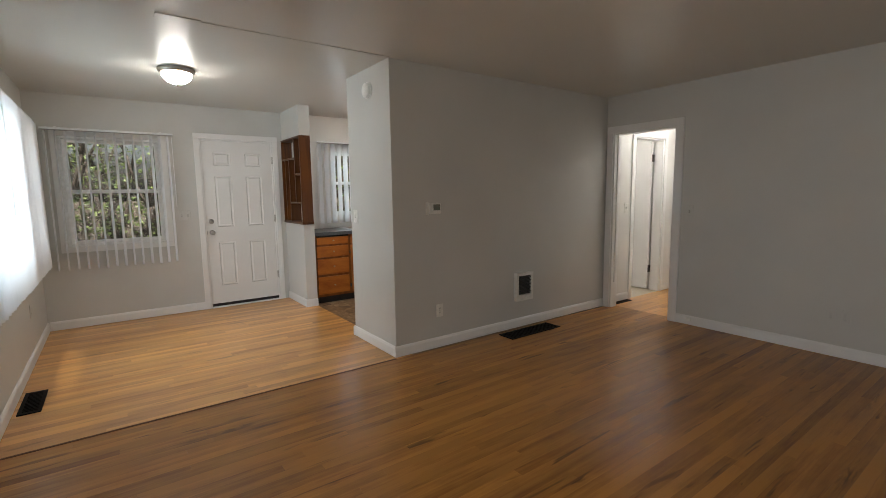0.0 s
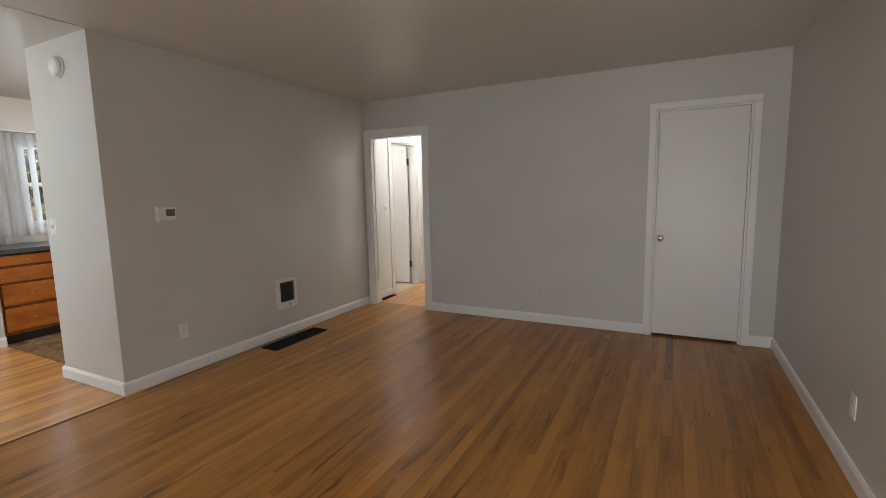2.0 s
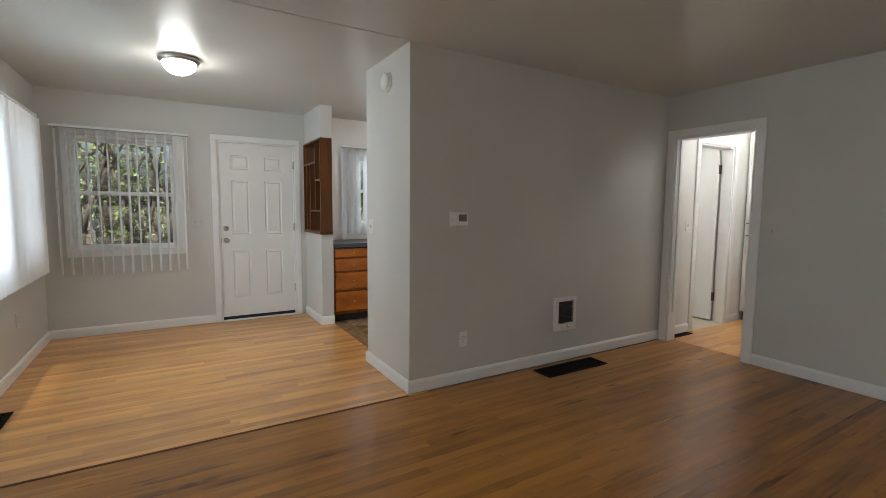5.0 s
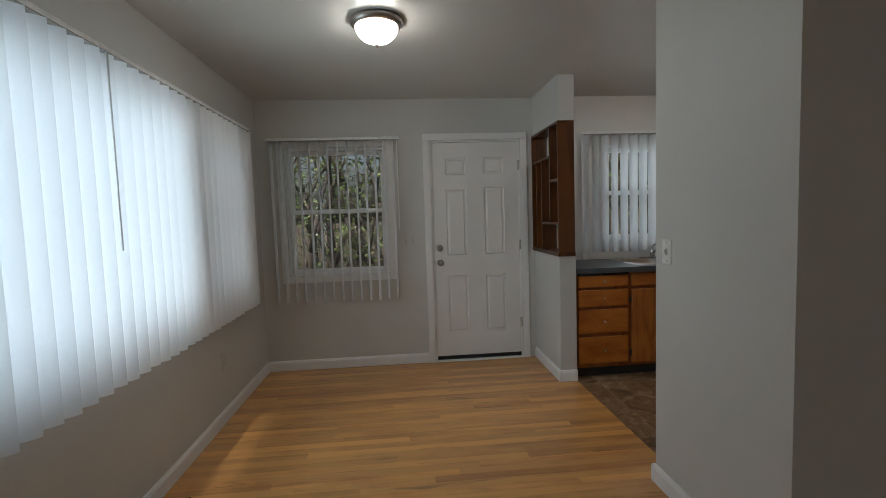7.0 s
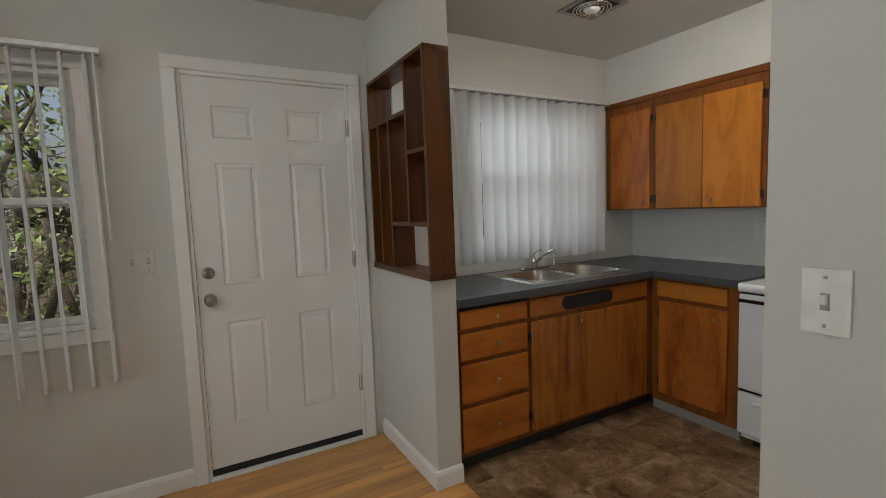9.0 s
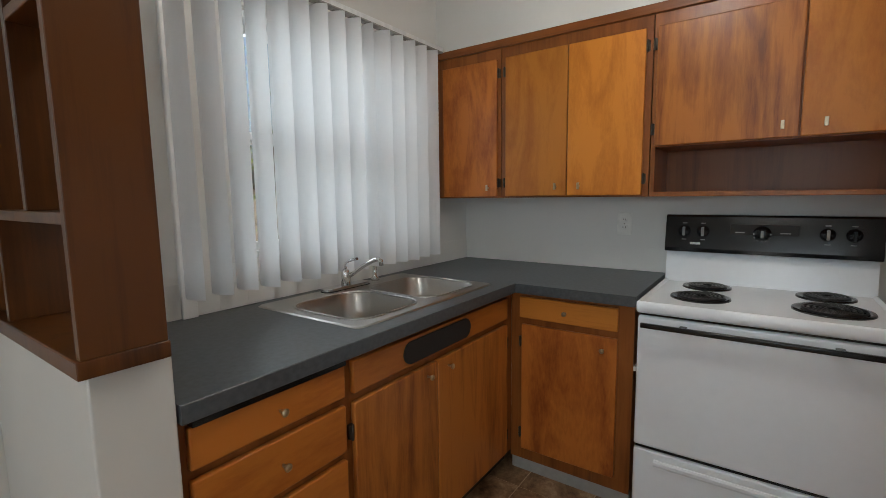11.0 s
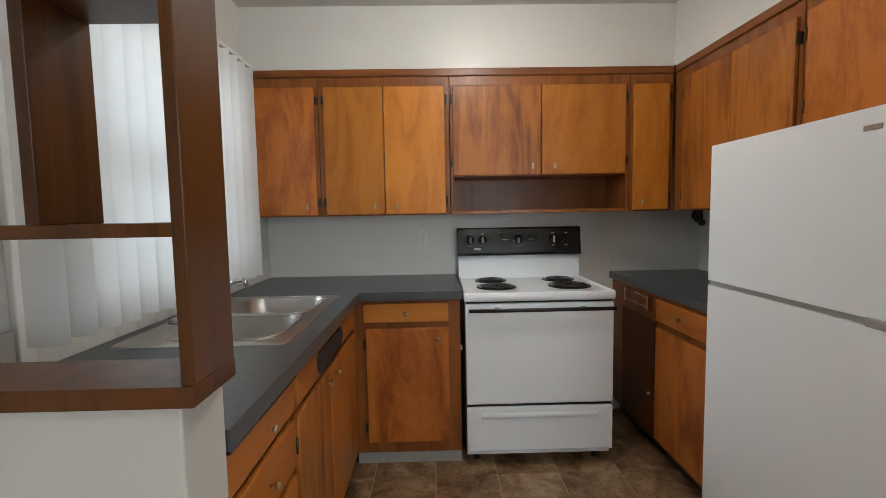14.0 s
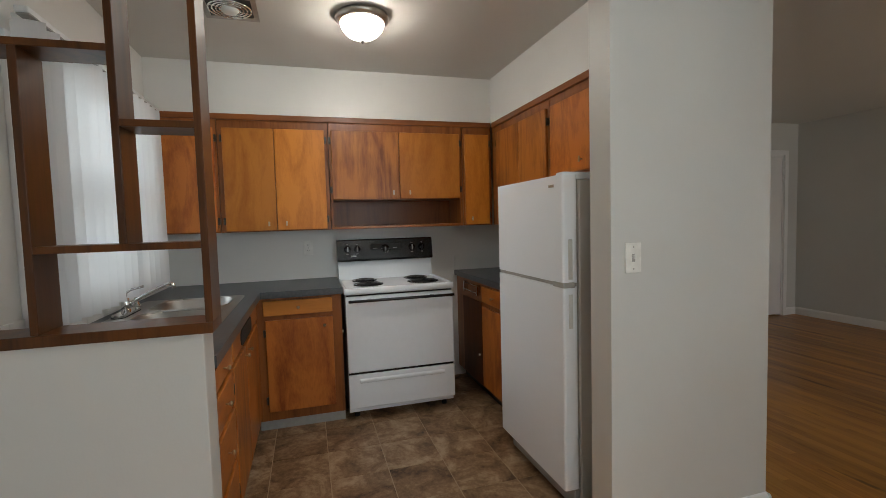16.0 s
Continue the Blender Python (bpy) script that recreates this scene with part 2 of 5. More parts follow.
# Fridge white made darker: the shade on the body's side, painted into the colour.
M_FRSHADE = plain("fridge_white_shaded", (0.62, 0.62, 0.6), 0.4, 0, 0.03, 300.0, 0.08)
M_BLACK = plain("black_gloss", (0.012, 0.012, 0.013), 0.15, 0, 0.1)
M_COIL = plain("burner_coil", (0.02, 0.019, 0.018), 0.4, 0.3, 0.3)
M_RUBBER = plain("black_rubber", (0.015, 0.014, 0.013), 0.7)
M_GREY = plain("grey_plastic", (0.36, 0.355, 0.335), 0.5)
M_DARKGREY = plain("dark_grey_metal", (0.06, 0.058, 0.052), 0.6)
M_SCREEN = plain("display", (0.16, 0.18, 0.15), 0.2)
M_MESH = plain("dark_grille", (0.03, 0.028, 0.026), 0.6)
M_BROWNMETAL = plain("brown_register", (0.008, 0.006, 0.005), 0.75, 0.0, spec=0.15)
M_BLIND = fabric("blind_fabric", (0.88, 0.89, 0.9), 0.42)
M_GLASS = glass("pane_glass")
M_GLOW = glow("lamp_glass", (1.0, 0.97, 0.91), 31.0)
M_GLOW2 = glow("lamp_glass_white", (1.0, 0.99, 0.975), 34.0)
M_BARK = plain("bark", (0.045, 0.036, 0.027), 0.85, 0, 0.5, 18.0, 0.6)
M_LEAF = leafy("leaves", (0.02, 0.036, 0.011), (0.17, 0.23, 0.075))
M_BATHV = plain("beige_vinyl", (0.5, 0.44, 0.34), 0.5)
M_SOIL = plain("garden_soil", (0.09, 0.085, 0.05), 0.9, 0, 0.4, 3.0, 0.5)
M_FENCE = wood("weathered_fence", (0.09, 0.075, 0.06), (0.2, 0.17, 0.14), "z", 0.8, 0.25, coat=0.0)


# ---- building helpers ----
def origin(ob):
    v = Vector((0, 0, 0))
    while ob:
        v, ob = v + ob.location, ob.parent
    return v


def part(name, bm, mat, parent=None, label=""):
    """Links a bmesh, given in world places, as one mesh object under a thing or a part."""
    bm.normal_update()
    off = origin(parent)
    bmesh.ops.translate(bm, verts=bm.verts, vec=-off)
    me = bpy.data.meshes.new(name)
    bm.to_mesh(me)
    bm.free()
    me.materials.append(mat)
    ob = new(name, me)
    ob.parent = parent
    return tagged(ob, label)


def thing(name, at, label, category, group="", kind=""):
    ob = new(name)
    ob.empty_display_size = 0.1
    ob.location = at
    return tagged(ob, label, category, group, kind)


def solid(name, bm, mat, label="", category="", kind=""):
    """A top-level mesh with its origin at the middle of its base."""
    c = [v.co for v in bm.verts]
    at = Vector(((min(v.x for v in c) + max(v.x for v in c)) / 2, (min(v.y for v in c) + max(v.y for v in c)) / 2, min(v.z for v in c)))
    bmesh.ops.translate(bm, verts=bm.verts, vec=-at)
    me = bpy.data.meshes.new(name)
    bm.to_mesh(me)
    bm.free()
    me.materials.append(mat)
    ob = new(name, me)
    ob.location = at
    return tagged(ob, label, category, "", kind)


def box(x0, y0, z0, x1, y1, z1, bevel=0.0, seg=2, bm=None):
    """A box between two corners, its edges rounded by bevel; added to bm if given."""
    b = bmesh.new()
    bmesh.ops.create_cube(b, size=1.0)
    for v in b.verts:
        v.co = Vector((x0 if v.co.x < 0 else x1, y0 if v.co.y < 0 else y1, z0 if v.co.z < 0 else z1))
    if bevel:
        bmesh.ops.bevel(b, geom=b.edges[:], offset=bevel, segments=seg, affect="EDGES", profile=0.6)
        if seg > 1:
            for f in b.faces:
                f.smooth = f.calc_area() < 4 * bevel * max(abs(x1 - x0), abs(y1 - y0), abs(z1 - z0))
    return merge(bm, b)


def merge(bm, b):
    if bm is None:
        return b
    me = bpy.data.meshes.new("scratch")
    b.to_mesh(me)
    b.free()
    bm.from_mesh(me)
    bpy.data.meshes.remove(me)
    return bm


def cells(us, vs, w0, w1, full, axes):
    """A slab from w0 to w1, solid in the cells of the us x vs grid where full(u, v) is true, as one clean mesh. axes: which of x, y, z are u, v, w."""
    bm = bmesh.new()
    seen = {}

    def vert(u, v, w):
        if (u, v, w) not in seen:
            p = [0, 0, 0]
            p[axes[0]], p[axes[1]], p[axes[2]] = u, v, w
            seen[(u, v, w)] = bm.verts.new(p)
        return seen[(u, v, w)]

    on = {(i, j): full((us[i] + us[i + 1]) / 2, (vs[j] + vs[j + 1]) / 2) for i in range(len(us) - 1) for j in range(len(vs) - 1)}
    for (i, j), yes in on.items():
        if not yes:
            continue
        a, b, c, d = us[i], us[i + 1], vs[j], vs[j + 1]
        bm.faces.new([vert(a, c, w1), vert(b, c, w1), vert(b, d, w1), vert(a, d, w1)])
        bm.faces.new([vert(a, c, w0), vert(a, d, w0), vert(b, d, w0), vert(b, c, w0)])
        for di, dj, p, q in ((-1, 0, (a, d), (a, c)), (1, 0, (b, c), (b, d)), (0, -1, (a, c), (b, c)), (0, 1, (b, d), (a, d))):
            if not on.get((i + di, j + dj)):
                bm.faces.new([vert(*p, w0), vert(*q, w0), vert(*q, w1), vert(*p, w1)])
    bmesh.ops.recalc_face_normals(bm, faces=bm.faces[:])
    return bm


def wall(name, axis, w0, w1, a0, a1, z0, z1, mat, holes=(), label=""):
    """A wall across the axis (x or y), from w0 to w1 thick and a0 to a1 long, with holes (a0, a1, z0, z1) through it."""
    us = sorted({a0, a1, *[h[0] for h in holes], *[h[1] for h in holes]})
    vs = sorted({z0, z1, *[h[2] for h in holes], *[h[3] for h in holes]})
    full = lambda u, v: not any(h[0] < u < h[1] and h[2] < v < h[3] for h in holes)
    bm = cells(us, vs, w0, w1, full, (1, 2, 0) if axis == "x" else (0, 2, 1))
    return solid(name, bm, mat, label, "wall", "structure")


def rod(p, q, r, seg=10, bm=None, r2=None):
    """A round bar from p to q."""
    p, q = Vector(p), Vector(q)
    b = bmesh.new()
    bmesh.ops.create_cone(b, cap_ends=True, segments=seg, radius1=r, radius2=r if r2 is None else r2, depth=(q - p).length)
    turn = (q - p).to_track_quat("Z", "Y").to_matrix().to_4x4()
    bmesh.ops.transform(b, matrix=Matrix.Translation((p + q) / 2) @ turn, verts=b.verts)
    for f in b.faces:
        f.smooth = len(f.verts) == 4
    return merge(bm, b)


def lathe(profile, at, seg=32, axis="z", bm=None):
    """A turned shape: (radius, height) pairs about the axis."""
    b = bmesh.new()
    rings = []
    for r, h in profile:
        ring = []
        for k in range(seg):
            a = 2 * math.pi * k / seg
            p = (r * math.cos(a), r * math.sin(a), h)
            p = {"z": p, "x": (p[2], p[0], p[1]), "y": (p[1], p[2], p[0])}[axis]
            ring.append(b.verts.new(Vector(p) + Vector(at)))
        rings.append(ring)
    for lo, hi in zip(rings, rings[1:]):
        for k in range(seg):
            f = b.faces.new([lo[k], lo[(k + 1) % seg], hi[(k + 1) % seg], hi[k]])
            f.smooth = True
    b.faces.new(rings[0][::-1]), b.faces.new(rings[-1])
    bmesh.ops.recalc_face_normals(b, faces=b.faces[:])
    return merge(bm, b)


def tube(points, r, seg=10, bm=None):
    """A bent round pipe through the points."""
    b = bmesh.new()
    pts = [Vector(p) for p in points]
    rings = []
    for i, p in enumerate(pts):
        d = (pts[min(i + 1, len(pts) - 1)] - pts[max(i - 1, 0)]).normalized()
        q = d.to_track_quat("Z", "Y")
        rings.append([b.verts.new(p + q @ Vector((r * math.cos(2 * math.pi * k / seg), r * math.sin(2 * math.pi * k / seg), 0))) for k in range(seg)])
    for lo, hi in zip(rings, rings[1:]):
        for k in range(seg):
            b.faces.new([lo[k], lo[(k + 1) % seg], hi[(k + 1) % seg], hi[k]]).smooth = True
    b.faces.new(rings[0][::-1]), b.faces.new(rings[-1])
    bmesh.ops.recalc_face_normals(b, faces=b.faces[:])
    return merge(bm, b)


def prism(outline, z0, z1, bm=None, axis="z"):
    """An outline of (a, b) pairs drawn out along the axis."""
    b = bmesh.new()
    place = {"z": lambda p, h: (p[0], p[1], h), "x": lambda p, h: (h, p[0], p[1]), "y": lambda p, h: (p[0], h, p[1])}[axis]
    lo = [b.verts.new(place(p, z0)) for p in outline]
    hi = [b.verts.new(place(p, z1)) for p in outline]
    b.faces.new(lo[::-1]), b.faces.new(hi)
    for i in range(len(lo)):
        j = (i + 1) % len(lo)
        b.faces.new([lo[i], lo[j], hi[j], hi[i]])
    bmesh.ops.recalc_face_normals(b, faces=b.faces[:])
    return merge(bm, b)


# ---- the shell of the house ----
CEIL = 2.43
XW, XE, YS, YN = -0.21, 5.13, -0.48, 6.54          # living and dining room, inner faces
KX, KY = 4.50, 6.51                                # kitchen, east and north inner faces
GX, GY, GN = 2.275, 3.65, 4.445                    # corner of the grey wall; north end of its short return

win_n = (0.027, 0.927, 0.865, 2.01)
win_k = (2.93, 4.00, 1.08, 1.98)
win_wa, win_wb = (5.14, 5.88, 0.88, 1.98), (3.60, 5.01, 0.88, 1.98)
front_gap = (-0.34, 0.56, 0.0, 2.05)
ext_door = (1.322, 2.162, 0.0, 2.055)
hall_gap, closet_gap, side_gap = (2.835, 3.56, 0.0, 2.02), (-0.246, 0.467, 0.0, 2.035), (1.22, 2.04, 0.0, 2.05)

wall("wall_west", "x", XW - 0.16, XW, YS - 0.14, YN + 0.16, 0, CEIL, M_WALL, [win_wa, win_wb, front_gap], "pale grey painted plaster wall with windows")
wall("wall_north", "y", YN, YN + 0.16, XW, 2.42, 0, CEIL, M_WALL, [win_n, ext_door], "pale grey painted wall with window and entry door")
wall("wall_kitchen_north", "y", KY, YN + 0.16, 2.42, KX + 0.14, 0, CEIL, M_KWALL, [win_k], "off-white painted kitchen wall with window")
wall("wall_kitchen_east", "x", KX, KX + 0.14, GY + 0.13, KY, 0, CEIL, M_KWALL, (), "off-white painted kitchen wall behind the stove")
wall("wall_grey", "y", GY, GY + 0.13, GX, XE, 0, CEIL, M_WALL, (), "grey painted wall between living room and kitchen")
wall("wall_return", "x", GX, GX + 0.13, GY + 0.13, GN, 0, CEIL, M_WALL, (), "short grey painted wall beside the fridge")
wall("wall_east", "x", XE, XE + 0.12, YS, GY + 0.13, 0, CEIL, M_WALL, [hall_gap, closet_gap], "light grey painted wall with doorway and closet")
wall("wall_south", "y", YS - 0.14, YS, XW, XE + 0.76, 0, CEIL, M_WALL, [side_gap], "grey painted wall with a door")
wall("wall_closet", "x", XE + 0.7, XE + 0.76, YS, 1.0, 0, CEIL, M_WALL)
wall("wall_closet_side", "y", 1.0, 1.06, XE + 0.12, XE + 0.76, 0, CEIL, M_WALL)
wall("wall_hall_north", "y", 3.67, 3.79, XE + 0.12, 7.10, 0, CEIL, M_KWALL, [(5.74, 6.42, 0.0, 2.04)], "off-white hall wall with a bathroom door")
wall("wall_hall_south", "y", 2.55, 2.67, XE + 0.12, 7.10, 0, CEIL, M_KWALL)
wall("wall_hall_end", "x", 7.10, 7.22, 2.55, 5.4, 0, CEIL, M_KWALL)
wall("wall_bath_north", "y", 5.3, 5.4, XE + 0.12, 7.10, 0, CEIL, M_KWALL)
wall("wall_bath_east", "x", 6.45, 6.53, 3.79, 5.3, 0, CEIL, M_KWALL)
wall("wall_bath_west", "x", XE + 0.12, XE + 0.2, 3.79, 5.3, 0, CEIL, M_KWALL)
solid("partition_low", box(2.285, 5.85, 0, 2.42, YN, 1.02, 0.004), M_WALL, "low grey painted partition under the shelf", "wall", "structure")
solid("partition_high", box(2.285, 5.85, 2.07, 2.42, YN, CEIL, 0.004), M_WALL, "grey painted partition above the shelf", "wall", "structure")
solid("soffit_east", box(4.205, GY + 0.13, 2.09, KX, KY, CEIL), M_KWALL, "white boxed soffit over the wall cabinets", "soffit", "structure")
solid("soffit_south", box(GX + 0.13, GY + 0.13, 2.09, 4.205, 4.115, CEIL), M_KWALL, "white boxed soffit over the wall cabinets", "soffit", "structure")
solid("ceiling", box(XW - 0.16, YS - 0.14, CEIL, 7.22, YN + 0.16, CEIL + 0.15), M_CEIL, "cream semi-gloss painted ceiling", "ceiling", "structure")
solid("ceiling_joint", box(0.95, 3.627, CEIL - 0.004, GX, 3.645, CEIL, 0.0015), M_CEIL, "thin painted seam across the ceiling", "trim", "structure")
solid("ceiling_patch", box(0.72, 3.60, CEIL - 0.006, 0.96, 3.68, CEIL, 0.002), M_CEIL, "raised painted patch on the ceiling seam", "trim", "structure")


def skirting(name, outline_axis, w, side, a0, a1, h=0.095, t=0.016):
    """A skirting board along a wall face at w; side: which way it stands out."""
    s = side
    prof = [(w, 0.0), (w + s * t * 0.3, 0.0), (w + s * t * 0.3, 0.005), (w + s * t, 0.005), (w + s * t, h - 0.02), (w + s * t * 0.55, h - 0.004), (w + s * t * 0.2, h), (w, h)]
    bm = prism(prof, a0, a1, axis="y" if outline_axis == "x" else "x")
    return solid(name, bm, M_TRIM, "white painted wooden baseboard", "baseboard", "structure")


skirting("baseboard_west", "x", XW, 1, 0.63, YN)
skirting("baseboard_north", "y", YN, -1, XW + 0.016, 1.26)
skirting("baseboard_partition", "x", 2.285, -1, 5.85, YN - 0.016)
skirting("baseboard_partition_end", "y", 5.85, -1, 2.269, 2.42)
skirting("baseboard_grey", "y", GY, -1, GX - 0.016, XE - 0.0)
skirting("baseboard_return", "x", GX, -1, GY, GN)
skirting("baseboard_return_end", "y", GN, 1, GX - 0.016, GX + 0.13)
skirting("baseboard_east", "x", XE, -1, 0.525, 2.761)
skirting("baseboard_east_corner", "x", XE, -1, YS, -0.304)
skirting("baseboard_south", "y", YS, 1, 2.102, XE - 0.016)
skirting("baseboard_south_west", "y", YS, 1, XW + 0.016, 1.158)
skirting("baseboard_hall", "y", 3.67, -1, XE + 0.12, 5.67)
skirting("baseboard_hall_end", "y", 3.67, -1, 6.487, 6.70)
solid("floor_strip", box(XW + 0.02, 3.612, 0.0, GX - 0.02, 3.630, 0.003, 0.001), M_SUB, "dark joint between two oak floors", "trim", "structure")


def casing(name, axis, w, side, a0, a1, z1, wide=0.07, thick=0.018, z0=None):
    """Door or window trim round an opening a0..a1 up to z1, on the wall face at w. With z0 it closes below."""
    lo, hi = sorted((w, w + side * thick))
    t = thing(name, ((w, (a0 + a1) / 2, z0 or 0) if axis == "x" else ((a0 + a1) / 2, w, z0 or 0)), "white painted wooden trim", "trim", "", "structure")

    def piece(n, p0, q0, p1, q1):
        b = box(lo, p0, q0, hi, p1, q1, 0.004) if axis == "x" else box(p0, lo, q0, p1, hi, q1, 0.004)
        part(n, b, M_TRIM, t)

    base = 0.0 if z0 is None else z0
    piece("upright", a0 - wide, base, a0, z1)
    piece("upright", a1, base, a1 + wide, z1)
    piece("head", a0 - wide, z1, a1 + wide, z1 + wide)
    if z0 is not None:
        piece("apron", a0 - wide, z0 - wide, a1 + wide, z0)
    return t


def jamb(name, axis, w0, w1, a0, a1, z1, t=0.018):
    """The lining of a doorway."""
    th = thing(name, ((w0, (a0 + a1) / 2, 0) if axis == "x" else ((a0 + a1) / 2, w0, 0)), "white painted door lining", "trim", "", "structure")

    def piece(n, p0, q0, p1, q1):
        b = box(w0, p0, q0, w1, p1, q1, 0.002) if axis == "x" else box(p0, w0, q0, p1, w1, q1, 0.002)
        part(n, b, M_TRIM, th)

    piece("side", a0, 0, a0 + t, z1), piece("side", a1 - t, 0, a1, z1), piece("head", a0 + t, z1 - t, a1 - t, z1)
    return th


casing("trim_hall", "x", XE, -1, hall_gap[0], hall_gap[1], hall_gap[3], 0.074)
hall_lining = jamb("trim_hall_lining", "x", XE, XE + 0.12, *hall_gap[:2], hall_gap[3])
part("stop", box(XE + 0.045, hall_gap[1] - 0.032, 0.30, XE + 0.08, hall_gap[1] - 0.018, hall_gap[3] - 0.018, 0.002), M_TRIM, hall_lining)
casing("trim_closet", "x", XE, -1, closet_gap[0], closet_gap[1], closet_gap[3], 0.058)
jamb("trim_closet_lining", "x", XE, XE + 0.12, *closet_gap[:2], closet_gap[3])
casing("trim_front", "x", XW, 1, front_gap[0], front_gap[1], front_gap[3], 0.07)
jamb("trim_front_lining", "x", XW - 0.16, XW, *front_gap[:2], front_gap[3])
casing("trim_entry", "y", YN, -1, ext_door[0], ext_door[1], ext_door[3], 0.062)
jamb("trim_entry_lining", "y", YN, YN + 0.16, *ext_door[:2], ext_door[3])
casing("trim_side", "y", YS, 1, side_gap[0], side_gap[1], side_gap[3], 0.062)
jamb("trim_side_lining", "y", YS - 0.14, YS, *side_gap[:2], side_gap[3])
casing("trim_bath", "y", 3.67, -1, 5.74, 6.42, 2.04, 0.065)
jamb("trim_bath_lining", "y", 3.67, 3.79, 5.74, 6.42, 2.04)
casing("trim_window_north", "y", YN, -1, win_n[0], win_n[1], win_n[3], 0.06, 0.02, win_n[2])
casing("trim_window_kitchen", "y", KY, -1, win_k[0], win_k[1], win_k[3], 0.075, 0.02, win_k[2])
casing("trim_window_west_a", "x", XW, 1, win_wa[0], win_wa[1], win_wa[3], 0.058, 0.02, win_wa[2])
casing("trim_window_west_b", "x", XW, 1, win_wb[0], win_wb[1], win_wb[3], 0.058, 0.02, win_wb[2])
solid("kitchen_wall_batten", box(2.735, KY - 0.02, 0.91, 2.785, KY, 2.02, 0.004), M_TRIM, "white painted upright batten beside the window", "trim", "structure")


# ---- windows ----
def window(name, axis, w0, w1, hole, label, rail=True):
    """A double-hung white vinyl window in the opening; w0 is its inner face."""
    a0, a1, z0, z1 = hole
    th = thing(name, ((w0, (a0 + a1) / 2, z0) if axis == "x" else ((a0 + a1) / 2, w0, z0)), label, "window", "", "structure")
    s = 1 if w1 > w0 else -1

    def piece(n, d0, d1, p0, q0, p1, q1, mat, parent, bev=0.004):
        lo, hi = sorted((w0 + s * d0, w0 + s * d1))
        b = box(lo, p0, q0, hi, p1, q1, bev) if axis == "x" else box(p0, lo, q0, p1, hi, q1, bev)
        return part(n, b, mat, parent)

    depth = abs(w1 - w0)
    f = 0.026
    piece("window_frame", 0.0, depth, a0, z0, a0 + f, z1, M_VINYLW, th)
    piece("window_frame", 0.0, depth, a1 - f, z0, a1, z1, M_VINYLW, th)
    piece("window_frame", 0.0, depth, a0 + f, z1 - f, a1 - f, z1, M_VINYLW, th)
    piece("window_sill", 0.0, depth, a0 + f, z0, a1 - f, z0 + f, M_VINYLW, th)
    zm = (z0 + z1) / 2 + 0.005
    for lo, hi, d in ((z0 + f, zm + 0.02, 0.03), (zm - 0.02, z1 - f, 0.07)) if rail else ((z0 + f, z1 - f, 0.05),):
        r = 0.032
        piece("sash_stile", d, d + 0.035, a0 + f, lo, a0 + f + r, hi, M_VINYLW, th)
        piece("sash_stile", d, d + 0.035, a1 - f - r, lo, a1 - f, hi, M_VINYLW, th)
        piece("sash_rail", d, d + 0.035, a0 + f + r, lo, a1 - f - r, lo + r, M_VINYLW, th)
        piece("sash_rail", d, d + 0.035, a0 + f + r, hi - r, a1 - f - r, hi, M_VINYLW, th)
        g = piece("pane", d + 0.015, d + 0.019, a0 + f + r - 0.005, lo + r - 0.005, a1 - f - r + 0.005, hi - r + 0.005, M_GLASS, th, 0)
        g.visible_shadow = False
    return th


window("window_1", "y", YN + 0.01, YN + 0.15, win_n, "white double-hung vinyl window onto shrubs")
window("window_2", "y", KY + 0.01, YN + 0.15, win_k, "white double-hung vinyl window above the sink")
window("window_3", "x", XW - 0.01, XW - 0.15, win_wa, "white double-hung window behind closed blinds")
window("window_4", "x", XW - 0.01, XW - 0.15, win_wb, "wide white window behind closed blinds", False)


